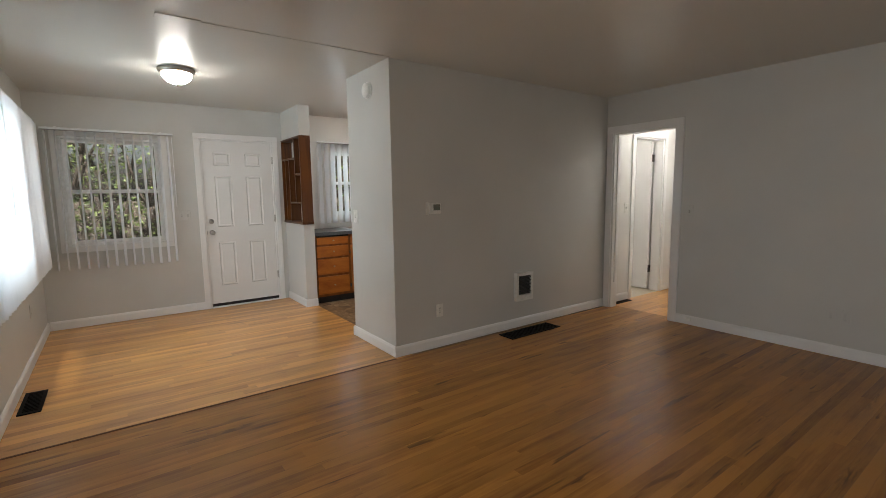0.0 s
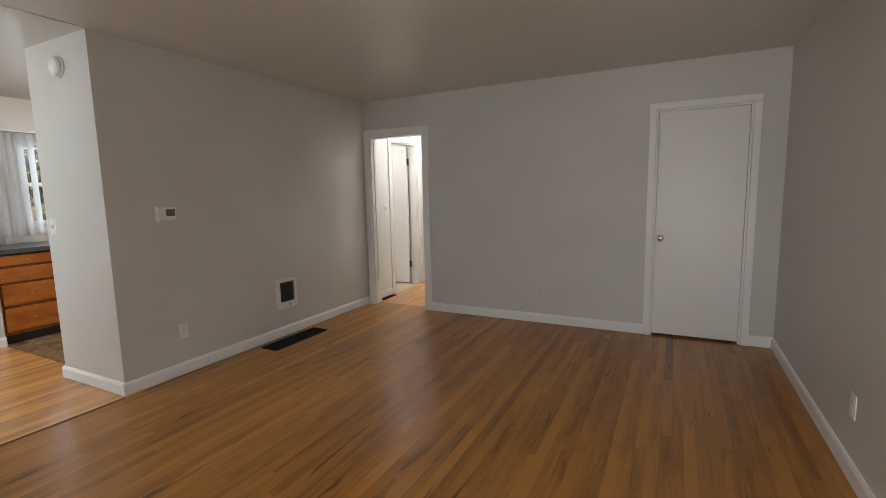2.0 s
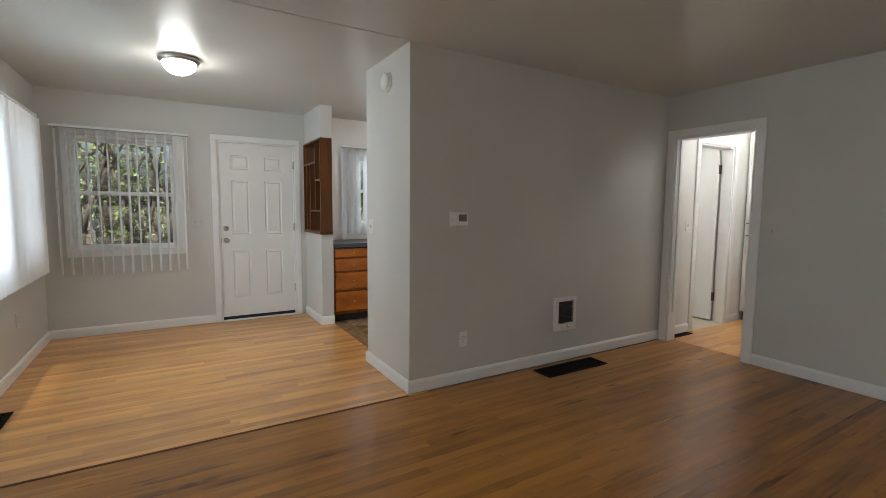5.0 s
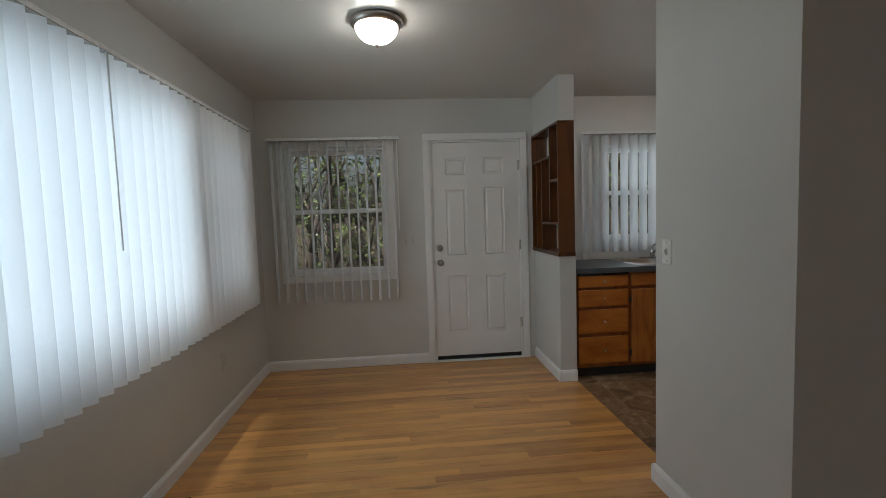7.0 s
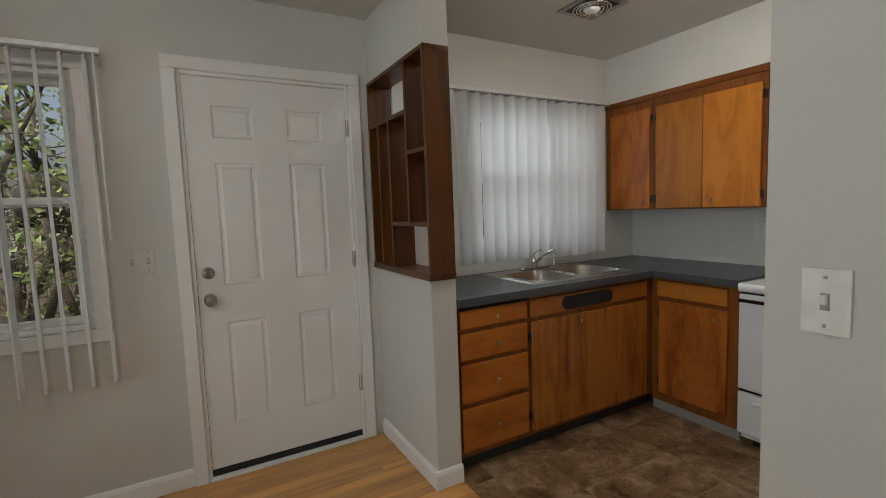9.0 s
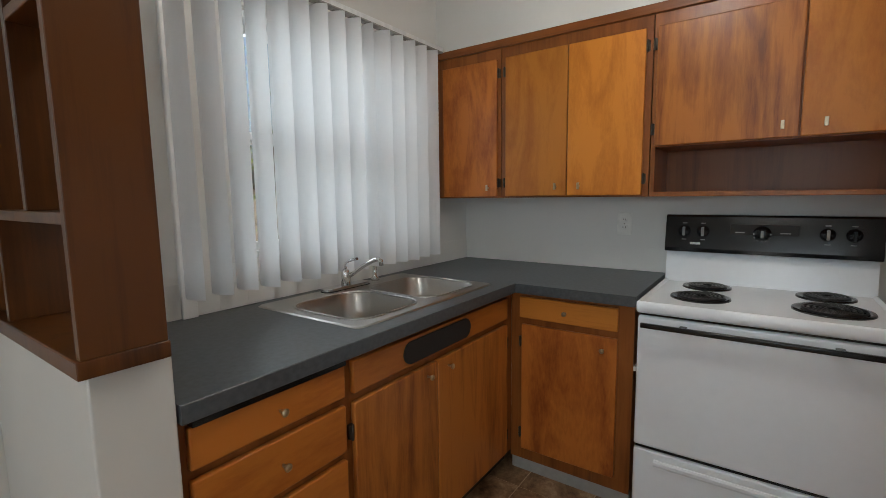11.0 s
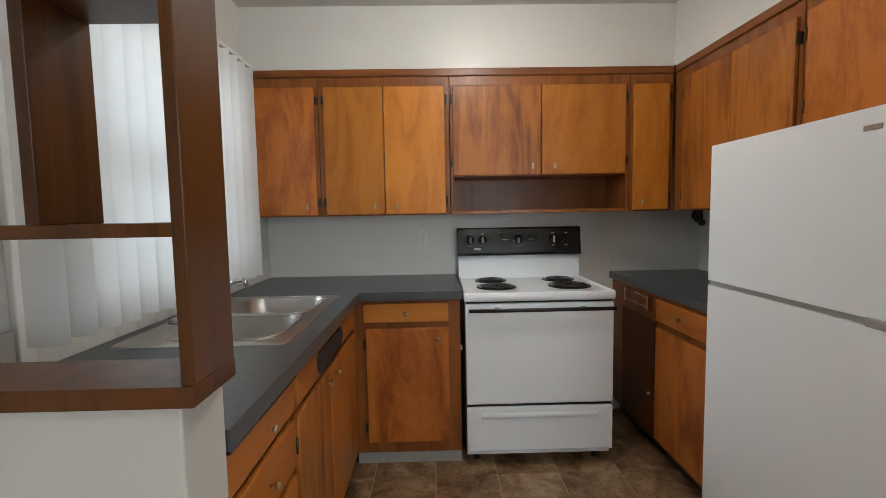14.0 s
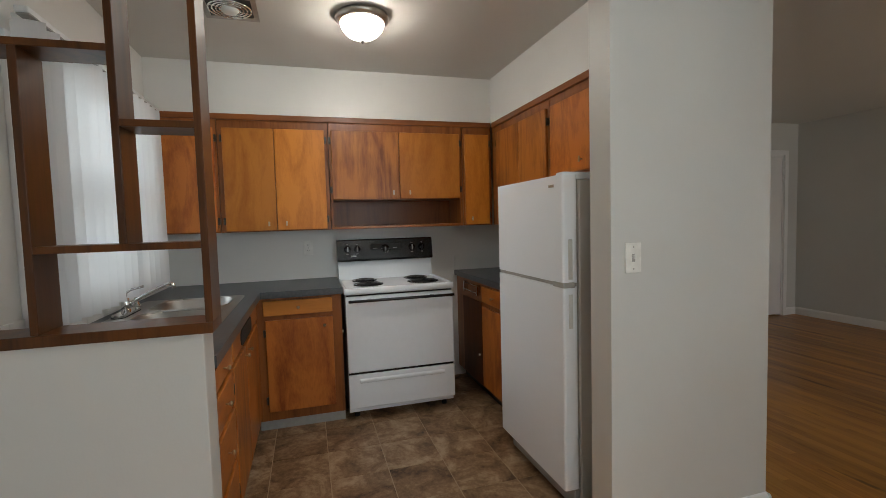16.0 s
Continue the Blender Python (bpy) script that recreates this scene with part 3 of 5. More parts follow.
# ---- vertical blinds ----
def vertical_blind(axis, wall_at, w, a0, a1, zt, zb, angle, label, group, pitch=0.078, wand=None, skip=(), wide=0.089, loose=5.0, odd={}):
    """Slats hung on a head rail; angle: how far each is turned out of the wall's plane."""
    mid = (a0 + a1) / 2
    th = thing("vertical_blind", ((w, mid, zb) if axis == "x" else (mid, w, zb)), label, "blind", group)
    if axis == "x":
        part("head_rail", box(w - 0.02, a0, zt + 0.014, w + 0.02, a1, zt + 0.036, 0.004), M_VINYLW, th)
        part("track", box(w - 0.016, a0 + 0.005, zt + 0.008, w + 0.022, a1 - 0.005, zt + 0.0138), M_GREY, th)
    else:
        part("head_rail", box(a0, w - 0.02, zt + 0.014, a1, w + 0.02, zt + 0.036, 0.004), M_VINYLW, th)
        part("track", box(a0 + 0.005, w - 0.022, zt + 0.008, a1 - 0.005, w + 0.016, zt + 0.0138), M_GREY, th)
    for a in (a0 + 0.12, a1 - 0.12):
        part("bracket", box(wall_at, a - 0.012, zt + 0.02, w - 0.018, a + 0.012, zt + 0.05) if axis == "x" else box(a - 0.012, w + 0.018, zt + 0.02, a + 0.012, wall_at, zt + 0.05), M_VINYLW, th)
    rng = random.Random(int(a0 * 100) + 7)
    n = int((a1 - a0 - 0.06) / pitch)
    for i in range(n + 1):
        a = a0 + 0.04 + i * pitch
        if i in skip:
            continue
        turn = radians(angle + rng.uniform(-loose, loose) + odd.get(i, 0))
        low = zb + rng.uniform(-0.004, 0.004)
        b = bmesh.new()
        cols = []
        for k in range(7):
            u = (k / 6 - 0.5) * wide
            v = 0.014 * (1 - (2 * k / 6 - 1) ** 2)
            du, dv = u * math.cos(turn) - v * math.sin(turn), u * math.sin(turn) + v * math.cos(turn)
            p = (w + dv, a + du) if axis == "x" else (a + du, w - dv)
            col = []
            for z in (low, (low + zt) / 2, zt):
                sway = 0.0 if z == zt else rng.uniform(-0.0005, 0.0005)
                col.append(b.verts.new((p[0] + sway, p[1] + sway, z)))
            cols.append(col)
        for c, d in zip(cols, cols[1:]):
            for q in range(2):
                b.faces.new([c[q], d[q], d[q + 1], c[q + 1]]).smooth = True
        slat = part("slat", b, M_BLIND, th)
        at = (w, a) if axis == "x" else (a, w)
        part("hanger", box(at[0] - 0.006, at[1] - 0.006, zt - 0.004, at[0] + 0.006, at[1] + 0.006, zt + 0.014), M_GREY, slat)
    if wand is not None:
        p = (w + 0.05, wand) if axis == "x" else (wand, w - 0.05)
        part("wand", rod((*p, zt), (*p, zt - 0.78), 0.004, 8), M_VINYLW, th, "white plastic tilt wand")
    return th


vertical_blind("x", XW, -0.11, 3.30, 6.01, 2.05, 0.73, 55, "long white vertical blind, slats closed, lit by daylight", "vertical blinds", 0.0865, wand=4.26, wide=0.1)
vertical_blind("y", YN, YN - 0.09, -0.095, 1.05, 2.045, 0.635, 83, "white vertical blind with slats turned open", "vertical blinds", 0.081, wand=1.03)
vertical_blind("y", KY, KY - 0.08, 2.71, 4.13, 2.055, 0.985, 76, "white vertical blind nearly closed above the sink", "vertical blinds", 0.091, wide=0.098, loose=5.0, odd={9: 26})


# ---- doors ----
def knob(parent, at, axis, side, mat=M_NICKEL, r=0.027):
    d = {"x": (side, 0, 0), "y": (0, side, 0)}[axis]
    k = part("door_knob", lathe([(0.03, 0), (0.03, side * 0.006), (0.012, side * 0.012), (0.011, side * 0.03), (r, side * 0.04), (r * 1.05, side * 0.055), (r * 0.7, side * 0.066), (0.004, side * 0.068)], at, 20, axis), mat, parent, "round dull metal knob")
    return k


def hinge(parent, at, axis, mat=M_NICKEL, h=0.09, w=0.013):
    x, y, z = at
    h2 = part("hinge", rod((x, y, z - h / 2), (x, y, z + h / 2), 0.0065, 8), mat, parent)
    b = box(x - 0.003, y - w, z - h / 2, x + 0.003, y, z + h / 2) if axis == "x" else box(x - w, y - 0.003, z - h / 2, x, y + 0.003, z + h / 2)
    part("leaf", b, mat, h2)
    return h2


def entry_door():
    x0, x1, y0, y1, z0, z1 = 1.342, 2.144, YN + 0.012, YN + 0.055, 0.035, 2.035
    th = thing("door_1", ((x0 + x1) / 2, y0, 0), "white six-panel steel entry door, closed", "door", "", "structure")
    cols, rows = ((1.462, 1.652), (1.82, 2.01)), ((0.27, 0.81), (1.00, 1.62), (1.74, 1.90))
    us = sorted({x0, x1, *[v for c in cols for v in c]})
    vs = sorted({z0, z1, *[v for r in rows for v in r]})
    full = lambda u, v: not (any(c[0] < u < c[1] for c in cols) and any(r[0] < v < r[1] for r in rows))
    part("slab", cells(us, vs, y0, y1, full, (0, 2, 1)), M_DOOR, th)
    for c in cols:
        for r in rows:
            b = bmesh.new()
            ring = lambda m, y: [b.verts.new(p) for p in ((c[0] + m, y, r[0] + m), (c[1] - m, y, r[0] + m), (c[1] - m, y, r[1] - m), (c[0] + m, y, r[1] - m))]
            rings = [ring(0, y0), ring(0.008, y0 + 0.009), ring(0.018, y0 + 0.009), ring(0.03, y0 + 0.002)]
            for lo, hi in zip(rings, rings[1:]):
                for k in range(4):
                    b.faces.new([lo[k], lo[(k + 1) % 4], hi[(k + 1) % 4], hi[k]])
            b.faces.new(rings[-1])
            bmesh.ops.recalc_face_normals(b, faces=b.faces[:])
            part("panel", b, M_DOOR, th)
    knob(th, (1.394, y0, 0.935), "y", -1)
    part("deadbolt", lathe([(0.03, 0), (0.03, -0.008), (0.026, -0.014), (0.008, -0.016), (0.008, -0.03), (0.003, -0.031)], (1.394, y0, 1.07), 20, "y"), M_NICKEL, th, "round dull metal deadbolt")
    for z in (0.34, 1.08, 1.82):
        hinge(th, (2.152, y0 - 0.008, z), "y")
    part("sweep", box(x0 - 0.002, y0 - 0.006, 0.0165, x1 + 0.002, y1, 0.05), M_RUBBER, th, "black rubber sweep under the door")
    part("threshold", box(1.324, YN - 0.022, 0.0, 2.160, YN + 0.16, 0.016, 0.004), M_TRIM, th, "worn white painted threshold")
    part("strike", box(1.336, y0 - 0.006, 0.91, 1.343, y0 + 0.02, 0.96), M_HINGE, th)


entry_door()


def flat_door(name, axis, w, side, a0, a1, z1, knob_at, hinge_at, label, knob_z=0.91, hmat=M_TRIM, hz=(0.33, 1.82)):
    """A plain flush door whose face stands at w, towards side."""
    th = thing(name, ((w, (a0 + a1) / 2, 0) if axis == "x" else ((a0 + a1) / 2, w, 0)), label, "door", "", "structure")
    lo, hi = sorted((w, w - side * 0.036))
    part("slab", box(lo, a0, 0.022, hi, a1, z1, 0.002) if axis == "x" else box(a0, lo, 0.022, a1, hi, z1, 0.002), M_DOOR, th)
    p = (w, knob_at, knob_z) if axis == "x" else (knob_at, w, knob_z)
    knob(th, p, axis, side, M_CHROME)
    for z in hz:
        hinge(th, (w + side * 0.008, hinge_at, z) if axis == "x" else (hinge_at, w + side * 0.008, z), axis, hmat)
    return th


flat_door("door_2", "x", XE + 0.006, -1, closet_gap[0] + 0.02, closet_gap[1] - 0.02, 2.015, 0.402, -0.231, "plain white flush closet door, closed")
flat_door("door_3", "y", YS - 0.006, 1, side_gap[0] + 0.02, side_gap[1] - 0.02, 2.03, 1.30, 2.035, "plain white door with dark hinges, closed", 0.95, M_HINGE, (0.3, 1.06, 1.8))


def bath_door():
    th = thing("door_4", (6.385, 3.76, 0), "plain white bathroom door standing wide open", "door", "", "structure")
    m = Matrix.Translation((6.392, 3.806, 0)) @ Matrix.Rotation(radians(2), 4, "Z")
    b = box(-0.036, 0, 0.02, 0, 0.63, 2.02, 0.002)
    bmesh.ops.transform(b, matrix=m, verts=b.verts)
    part("slab", b, M_DOOR, th)
    for z in (0.3, 1.8):
        hinge(th, (6.404, 3.799, z), "y", M_HINGE, 0.1, 0.045)


bath_door()
jamb_hinge = thing("jamb_hinge", (XE + 0.06, 2.855, 0.26), "dark metal hinge leaf on the doorway lining", "hinge")
part("leaf", box(XE + 0.035, 2.852, 0.26, XE + 0.07, 2.856, 0.35), M_HINGE, jamb_hinge)
part("knuckle", rod((XE + 0.03, 2.858, 0.26), (XE + 0.03, 2.858, 0.35), 0.006, 8), M_HINGE, jamb_hinge)


# ---- hall ----
def linen_cupboard():
    th = thing("linen_cupboard", (6.72, 3.2, 0), "white built-in linen cupboard at the hall's end", "cupboard")
    part("body", box(6.72, 2.69, 0.12, 7.095, 3.655, 2.40), M_DOOR, th)
    part("plinth", box(6.78, 2.69, 0.0, 7.095, 3.655, 0.12), M_MESH, th)
    for y0, y1 in ((2.72, 3.17), (3.19, 3.645)):
        for z0, z1, hz in ((0.15, 1.075, 1.03), (1.115, 2.04, 1.175)):
            d = part("door", box(6.70, y0, z0, 6.7195, y1, z1, 0.004), M_DOOR, th)
            part("handle", box(6.684, y1 - 0.125, hz - 0.006, 6.70, y1 - 0.02, hz + 0.006, 0.003), M_HINGE, d)


linen_cupboard()


# ---- lamps ----
def dome_lamp(x, y, label, mat=None):
    th = thing("ceiling_lamp", (x, y, CEIL), label, "ceiling light", "dome ceiling lamps")
    part("pan", lathe([(0.06, 0), (0.137, -0.002), (0.142, -0.013), (0.139, -0.027), (0.125, -0.038), (0.116, -0.04)], (x, y, CEIL), 48), M_NICKEL, th, "dull nickel pan")
    prof = [(0.115, -0.036)]
    for k in range(1, 9):
        a = k / 8 * math.pi / 2
        prof.append((max(0.115 * math.cos(a), 0.006), -0.036 - 0.088 * math.sin(a)))
    part("shade", lathe(prof, (x, y, CEIL), 40), mat or M_GLOW, th, "glowing frosted glass dome")
    part("finial", lathe([(0.008, -0.123), (0.012, -0.129), (0.01, -0.137), (0.004, -0.146), (0.002, -0.148)], (x, y, CEIL), 14), M_NICKEL, th)


dome_lamp(0.957, 4.89, "dull nickel flush ceiling lamp with a lit glass dome")
dome_lamp(3.312, 5.214, "dull nickel flush ceiling lamp with a lit glass dome")
dome_lamp(6.05, 3.15, "dull nickel flush ceiling lamp with a lit glass dome", M_GLOW2)
dome_lamp(6.0, 4.6, "dull nickel flush ceiling lamp with a lit glass dome", M_GLOW2)


def fan():
    x0, x1, y0, y1 = 3.22, 3.495, 5.735, 5.995
    cx, cy = (x0 + x1) / 2, (y0 + y1) / 2
    th = thing("ceiling_fan_vent", (cx, cy, CEIL), "chrome kitchen exhaust fan grille in the ceiling", "vent")
    part("plate", cells([x0, cx - 0.105, cx + 0.105, x1], [y0, cy - 0.105, cy + 0.105, y1], CEIL - 0.008, CEIL - 0.001, lambda u, v: not (abs(u - cx) < 0.05 and abs(v - cy) < 0.05), (0, 1, 2)), M_NICKEL, th)
    part("well", box(cx - 0.104, cy - 0.104, CEIL - 0.004, cx + 0.104, cy + 0.104, CEIL - 0.001), M_MESH, th)
    for r in (0.1, 0.082, 0.064, 0.047):
        pts = [(cx + r * math.cos(a), cy + r * math.sin(a), CEIL - 0.014) for a in [2 * math.pi * k / 24 for k in range(25)]]
        part("ring", tube(pts, 0.0045, 6), M_CHROME, th)
    for k in range(4):
        a = math.pi * k / 2 + 0.4
        part("rib", rod((cx + 0.03 * math.cos(a), cy + 0.03 * math.sin(a), CEIL - 0.016), (cx + 0.102 * math.cos(a), cy + 0.102 * math.sin(a), CEIL - 0.012), 0.0035, 6), M_CHROME, th)
    part("hub", lathe([(0.042, -0.004), (0.042, -0.02), (0.032, -0.03), (0.01, -0.034), (0.003, -0.034)], (cx, cy, CEIL), 20), M_PLATE, th)


fan()


# ---- wall fittings ----
def plate(kind, axis, w, side, a, z, label, toggles=0, sockets=0, wide=0.072, high=0.115, gangs=1, mat=M_PLATE):
    """A cover plate with toggles or sockets on the wall face at w."""
    th = thing(kind, (w, a, z) if axis == "x" else (a, w, z), label, "switch" if toggles else "outlet", "wall plates")

    def blk(d0, d1, p0, q0, p1, q1, bev=0.0):
        lo, hi = sorted((w + side * d0, w + side * d1))
        return box(lo, p0, q0, hi, p1, q1, bev) if axis == "x" else box(p0, lo, q0, p1, hi, q1, bev)

    half = wide * gangs / 2
    part("plate", blk(0, 0.006, a - half, z - high / 2, a + half, z + high / 2, 0.002), mat, th)
    for g in range(gangs):
        c = a + (g - (gangs - 1) / 2) * 0.046 * 1.4
        if toggles:
            part("toggle", blk(0.006, 0.018, c - 0.005, z - 0.004, c + 0.005, z + 0.012, 0.002), mat, th)
            part("slot", blk(0.006, 0.0068, c - 0.007, z - 0.015, c + 0.007, z + 0.015), M_GREY, th)
        if sockets:
            for dz in (-0.02, 0.02):
                s = part("socket", blk(0.006, 0.008, c - 0.016, z + dz - 0.013, c + 0.016, z + dz + 0.013, 0.001), mat, th)
                for du in (-0.006, 0.006):
                    part("slot", blk(0.008, 0.0086, c + du - 0.001, z + dz - 0.003, c + du + 0.001, z + dz + 0.006), M_MESH, s)
        for dz in (-0.042, 0.042) if toggles else (0.0,):
            part("screw", blk(0.006, 0.0075, c - 0.003, z + dz - 0.003, c + 0.003, z + dz + 0.003, 0.001), M_GREY, th)
    return th


plate("light_switch", "x", GX, -1, 4.348, 1.168, "white toggle switch plate on the grey wall end", 1)
plate("light_switch", "y", YN, -1, 1.115, 1.155, "white double switch plate beside the entry door", 1, 0, 0.06, 0.115, 2, M_WALL)
plate("light_switch", "x", XE, -1, 2.675, 1.16, "grey painted-over switch plate beside the hall doorway", 1, mat=M_WALL)
plate("light_switch", "y", 3.67, -1, 5.58, 1.16, "white toggle switch plate on the hall wall", 1)
plate("outlet", "y", GY, -1, 2.725, 0.335, "white socket plate low on the grey wall", 0, 1)
plate("outlet", "x", XE, -1, 1.50, 0.335, "grey painted socket plate low on the wall", 0, 1, mat=M_WALL)
plate("outlet", "x", XE, -1, 1.41, 0.335, "grey painted cable plate low on the wall", 0, 1, mat=M_WALL)
plate("outlet", "y", YS, 1, 3.23, 0.34, "white socket plate low on the wall", 0, 1)
plate("outlet", "x", XW, 1, 5.55, 0.42, "grey painted socket plate under the blinds", 0, 1, mat=M_WALL)
plate("outlet", "x", KX, -1, 5.54, 1.15, "white socket plate above the counter", 0, 1)
stop = thing("cable_box", (XE, 2.62, 0.05), "small white cable box on the baseboard", "cable box")
part("case", box(XE - 0.04, 2.595, 0.04, XE - 0.016, 2.65, 0.082, 0.004), M_PLATE, stop)


def thermostat():
    th = thing("thermostat", (2.65, GY, 1.255), "white wall thermostat with a grey display", "thermostat")
    part("back", box(2.595, GY - 0.010, 1.19, 2.622, GY, 1.298, 0.002), M_PLATE, th)
    c = part("case", box(2.622, GY - 0.03, 1.197, 2.738, GY, 1.292, 0.005), M_PLATE, th)
    part("display", box(2.658, GY - 0.0315, 1.227, 2.726, GY - 0.029, 1.278), M_SCREEN, c)
    part("button", box(2.63, GY - 0.033, 1.238, 2.646, GY - 0.029, 1.262, 0.002), M_PLATE, c)


thermostat()


def wall_heater():
    x0, x1, z0, z1 = 3.651, 3.89, 0.277, 0.562
    th = thing("wall_heater", ((x0 + x1) / 2, GY, z0), "white electric wall heater with a dark grille", "heater")
    part("frame", cells([x0, x0 + 0.03, x1 - 0.03, x1], [z0, z0 + 0.06, z1 - 0.03, z1], GY - 0.035, GY, lambda u, v: not (x0 + 0.03 < u < x1 - 0.03 and z0 + 0.06 < v < z1 - 0.03), (0, 2, 1)), M_PLATE, th)
    part("back", box(x0 + 0.03, GY - 0.012, z0 + 0.06, x1 - 0.03, GY - 0.002, z1 - 0.03), M_MESH, th)
    for k in range(14):
        z = z0 + 0.07 + k * 0.0145
        part("louvre", box(x0 + 0.03, GY - 0.03, z, x1 - 0.03, GY - 0.014, z + 0.006), M_DARKGREY, th)
    part("dial", lathe([(0.013, 0), (0.012, -0.012), (0.004, -0.013)], (x0 + 0.15, GY - 0.035, z0 + 0.03), 16, "y"), M_PLATE, th)


wall_heater()


def smoke_alarm():
    at = (GX, 4.01, 2.245)
    th = thing("smoke_alarm", at, "round white smoke alarm high on the wall end", "smoke alarm")
    part("base", lathe([(0.07, 0), (0.07, -0.012), (0.066, -0.014)], at, 36, "x"), M_PLATE, th)
    part("cover", lathe([(0.062, -0.014), (0.06, -0.032), (0.045, -0.042), (0.01, -0.044)], at, 36, "x"), M_PLATE, th)


smoke_alarm()


def register(x0, y0, x1, y1, along):
    """A dark louvred floor register."""
    th = thing("floor_register", ((x0 + x1) / 2, (y0 + y1) / 2, 0.0), "dark brown metal floor register", "floor vent", "floor registers")
    part("frame", cells([x0, x0 + 0.02, x1 - 0.02, x1], [y0, y0 + 0.02, y1 - 0.02, y1], 0.001, 0.008, lambda u, v: not (x0 + 0.02 < u < x1 - 0.02 and y0 + 0.02 < v < y1 - 0.02), (0, 1, 2)), M_BROWNMETAL, th)
    part("well", box(x0 + 0.02, y0 + 0.02, 0.0005, x1 - 0.02, y1 - 0.02, 0.0015), M_BROWNMETAL, th)
    n = 22 if along == "x" else 14
    for k in range(n):
        if along == "x":
            a = x0 + 0.03 + (x1 - x0 - 0.06) * k / (n - 1)
            b = box(a - 0.004, y0 + 0.02, 0.001, a + 0.004, y1 - 0.02, 0.006)
        else:
            a = y0 + 0.03 + (y1 - y0 - 0.06) * k / (n - 1)
            b = box(x0 + 0.02, a - 0.004, 0.001, x1 - 0.02, a + 0.004, 0.006)
        part("slat", b, M_BROWNMETAL, th)


register(3.37, 3.38, 4.04, 3.57, "x")
register(-0.172, 4.215, -0.05, 4.63, "y")
register(5.33, 3.575, 5.63, 3.645, "x")


# ---- kitchen cabinets ----
def pull(parent, at, axis, side, tall=True):
    """A small metal pull on a post."""
    x, y, z = at
    dx, dy = (side, 0) if axis == "x" else (0, side)
    b = rod((x, y, z), (x + dx * 0.018, y + dy * 0.018, z), 0.004, 8)
    if tall:
        w = 0.006
        b = box(x + dx * 0.018 - (w if dy else 0.003), y + dy * 0.018 - (w if dx else 0.003), z - 0.016, x + dx * 0.018 + (w if dy else 0.003), y + dy * 0.018 + (w if dx else 0.003), z + 0.016, 0.0015, 1, b)
    else:
        b = merge(b, lathe([(0.004, 0.012 * side), (0.009, 0.017 * side), (0.0105, 0.022 * side), (0.007, 0.026 * side), (0.002, 0.027 * side)], at, 16, axis))
    return part("pull", b, M_PULL, parent, "small dull brass pull")


def front(name, axis, w, side, a0, a1, z0, z1, mat, parent, thick=0.019):
    """A lipped door or drawer front standing out from the face at w."""
    lo, hi = sorted((w, w + side * thick))
    b = box(lo, a0, z0, hi, a1, z1, 0.004) if axis == "x" else box(a0, lo, z0, a1, hi, z1, 0.004)
    return part(name, b, mat, parent)


def small_hinge(parent, axis, w, side, a, z):
    lo, hi = sorted((w, w + side * 0.012))
    b = box(lo, a - 0.008, z - 0.022, hi, a + 0.008, z + 0.022, 0.001, 1) if axis == "x" else box(a - 0.008, lo, z - 0.022, a + 0.008, hi, z + 0.022, 0.001, 1)
    b = rod((w + side * 0.014, a, z - 0.024) if axis == "x" else (a, w + side * 0.014, z - 0.024), (w + side * 0.014, a, z + 0.024) if axis == "x" else (a, w + side * 0.014, z + 0.024), 0.004, 6, b)
    part("hinge", b, M_HINGE, parent)


def upper_east():
    F = 4.20
    label = "orange-brown birch wall cabinet over the counter"
    top, bot = 2.065, 1.29
    units = ((6.10, KY, ((6.115, 6.455, bot + 0.008, 1.995, 6.165, 6.115),), bot),
             (5.375, 6.095, ((5.74, 6.065, bot + 0.008, 1.995, 5.79, 6.067), (5.40, 5.735, bot + 0.008, 1.995, 5.675, 5.40)), bot),
             (4.365, 5.37, ((4.866, 5.355, 1.505, 1.995, 4.915, 5.357), (4.39, 4.861, 1.505, 1.995, 4.79, 4.388)), 1.50),
             (4.12, 4.36, ((4.145, 4.345, bot + 0.008, 1.995, 4.295, 4.145),), bot))
    for a0, a1, doors, low in units:
        th = thing("wall_cabinet", ((F + KX) / 2, (a0 + a1) / 2, bot), label, "cabinet", "wall cabinets")
        part("body", box(F, a0, low, KX, a1, 2.05), M_FRAME, th)
        if low > bot:
            part("niche_bottom", box(F, a0, bot, KX, a1, bot + 0.02, 0.002), M_FRAME, th)
            part("niche_side", box(F, a0, bot + 0.02, KX - 0.01, a0 + 0.018, low), M_FRAME, th)
            part("niche_side", box(F, a1 - 0.018, bot + 0.02, KX - 0.01, a1, low), M_FRAME, th)
            part("niche_back", box(KX - 0.01, a0, bot + 0.02, KX, a1, low), M_FRAME, th)
        for p0, p1, q0, q1, ph, hg in doors:
            d = front("door", "x", F, -1, p0, p1, q0, q1, M_CABS if p0 == 4.866 else M_BASEZ if p0 == 6.115 else M_CABZ, th)
            pull(d, (F - 0.019, ph, q0 + 0.045), "x", -1)
            for z in (q0 + 0.07, q1 - 0.07):
                small_hinge(d, "x", F, -1, hg + (0.006 if hg > (p0 + p1) / 2 else -0.006), z)
    solid("cabinet_cornice_east", box(F - 0.012, 4.12, 2.05, KX, KY, 2.09, 0.004), M_FRAMEY, "dark stained trim along the cabinet tops", "trim", "structure")


upper_east()


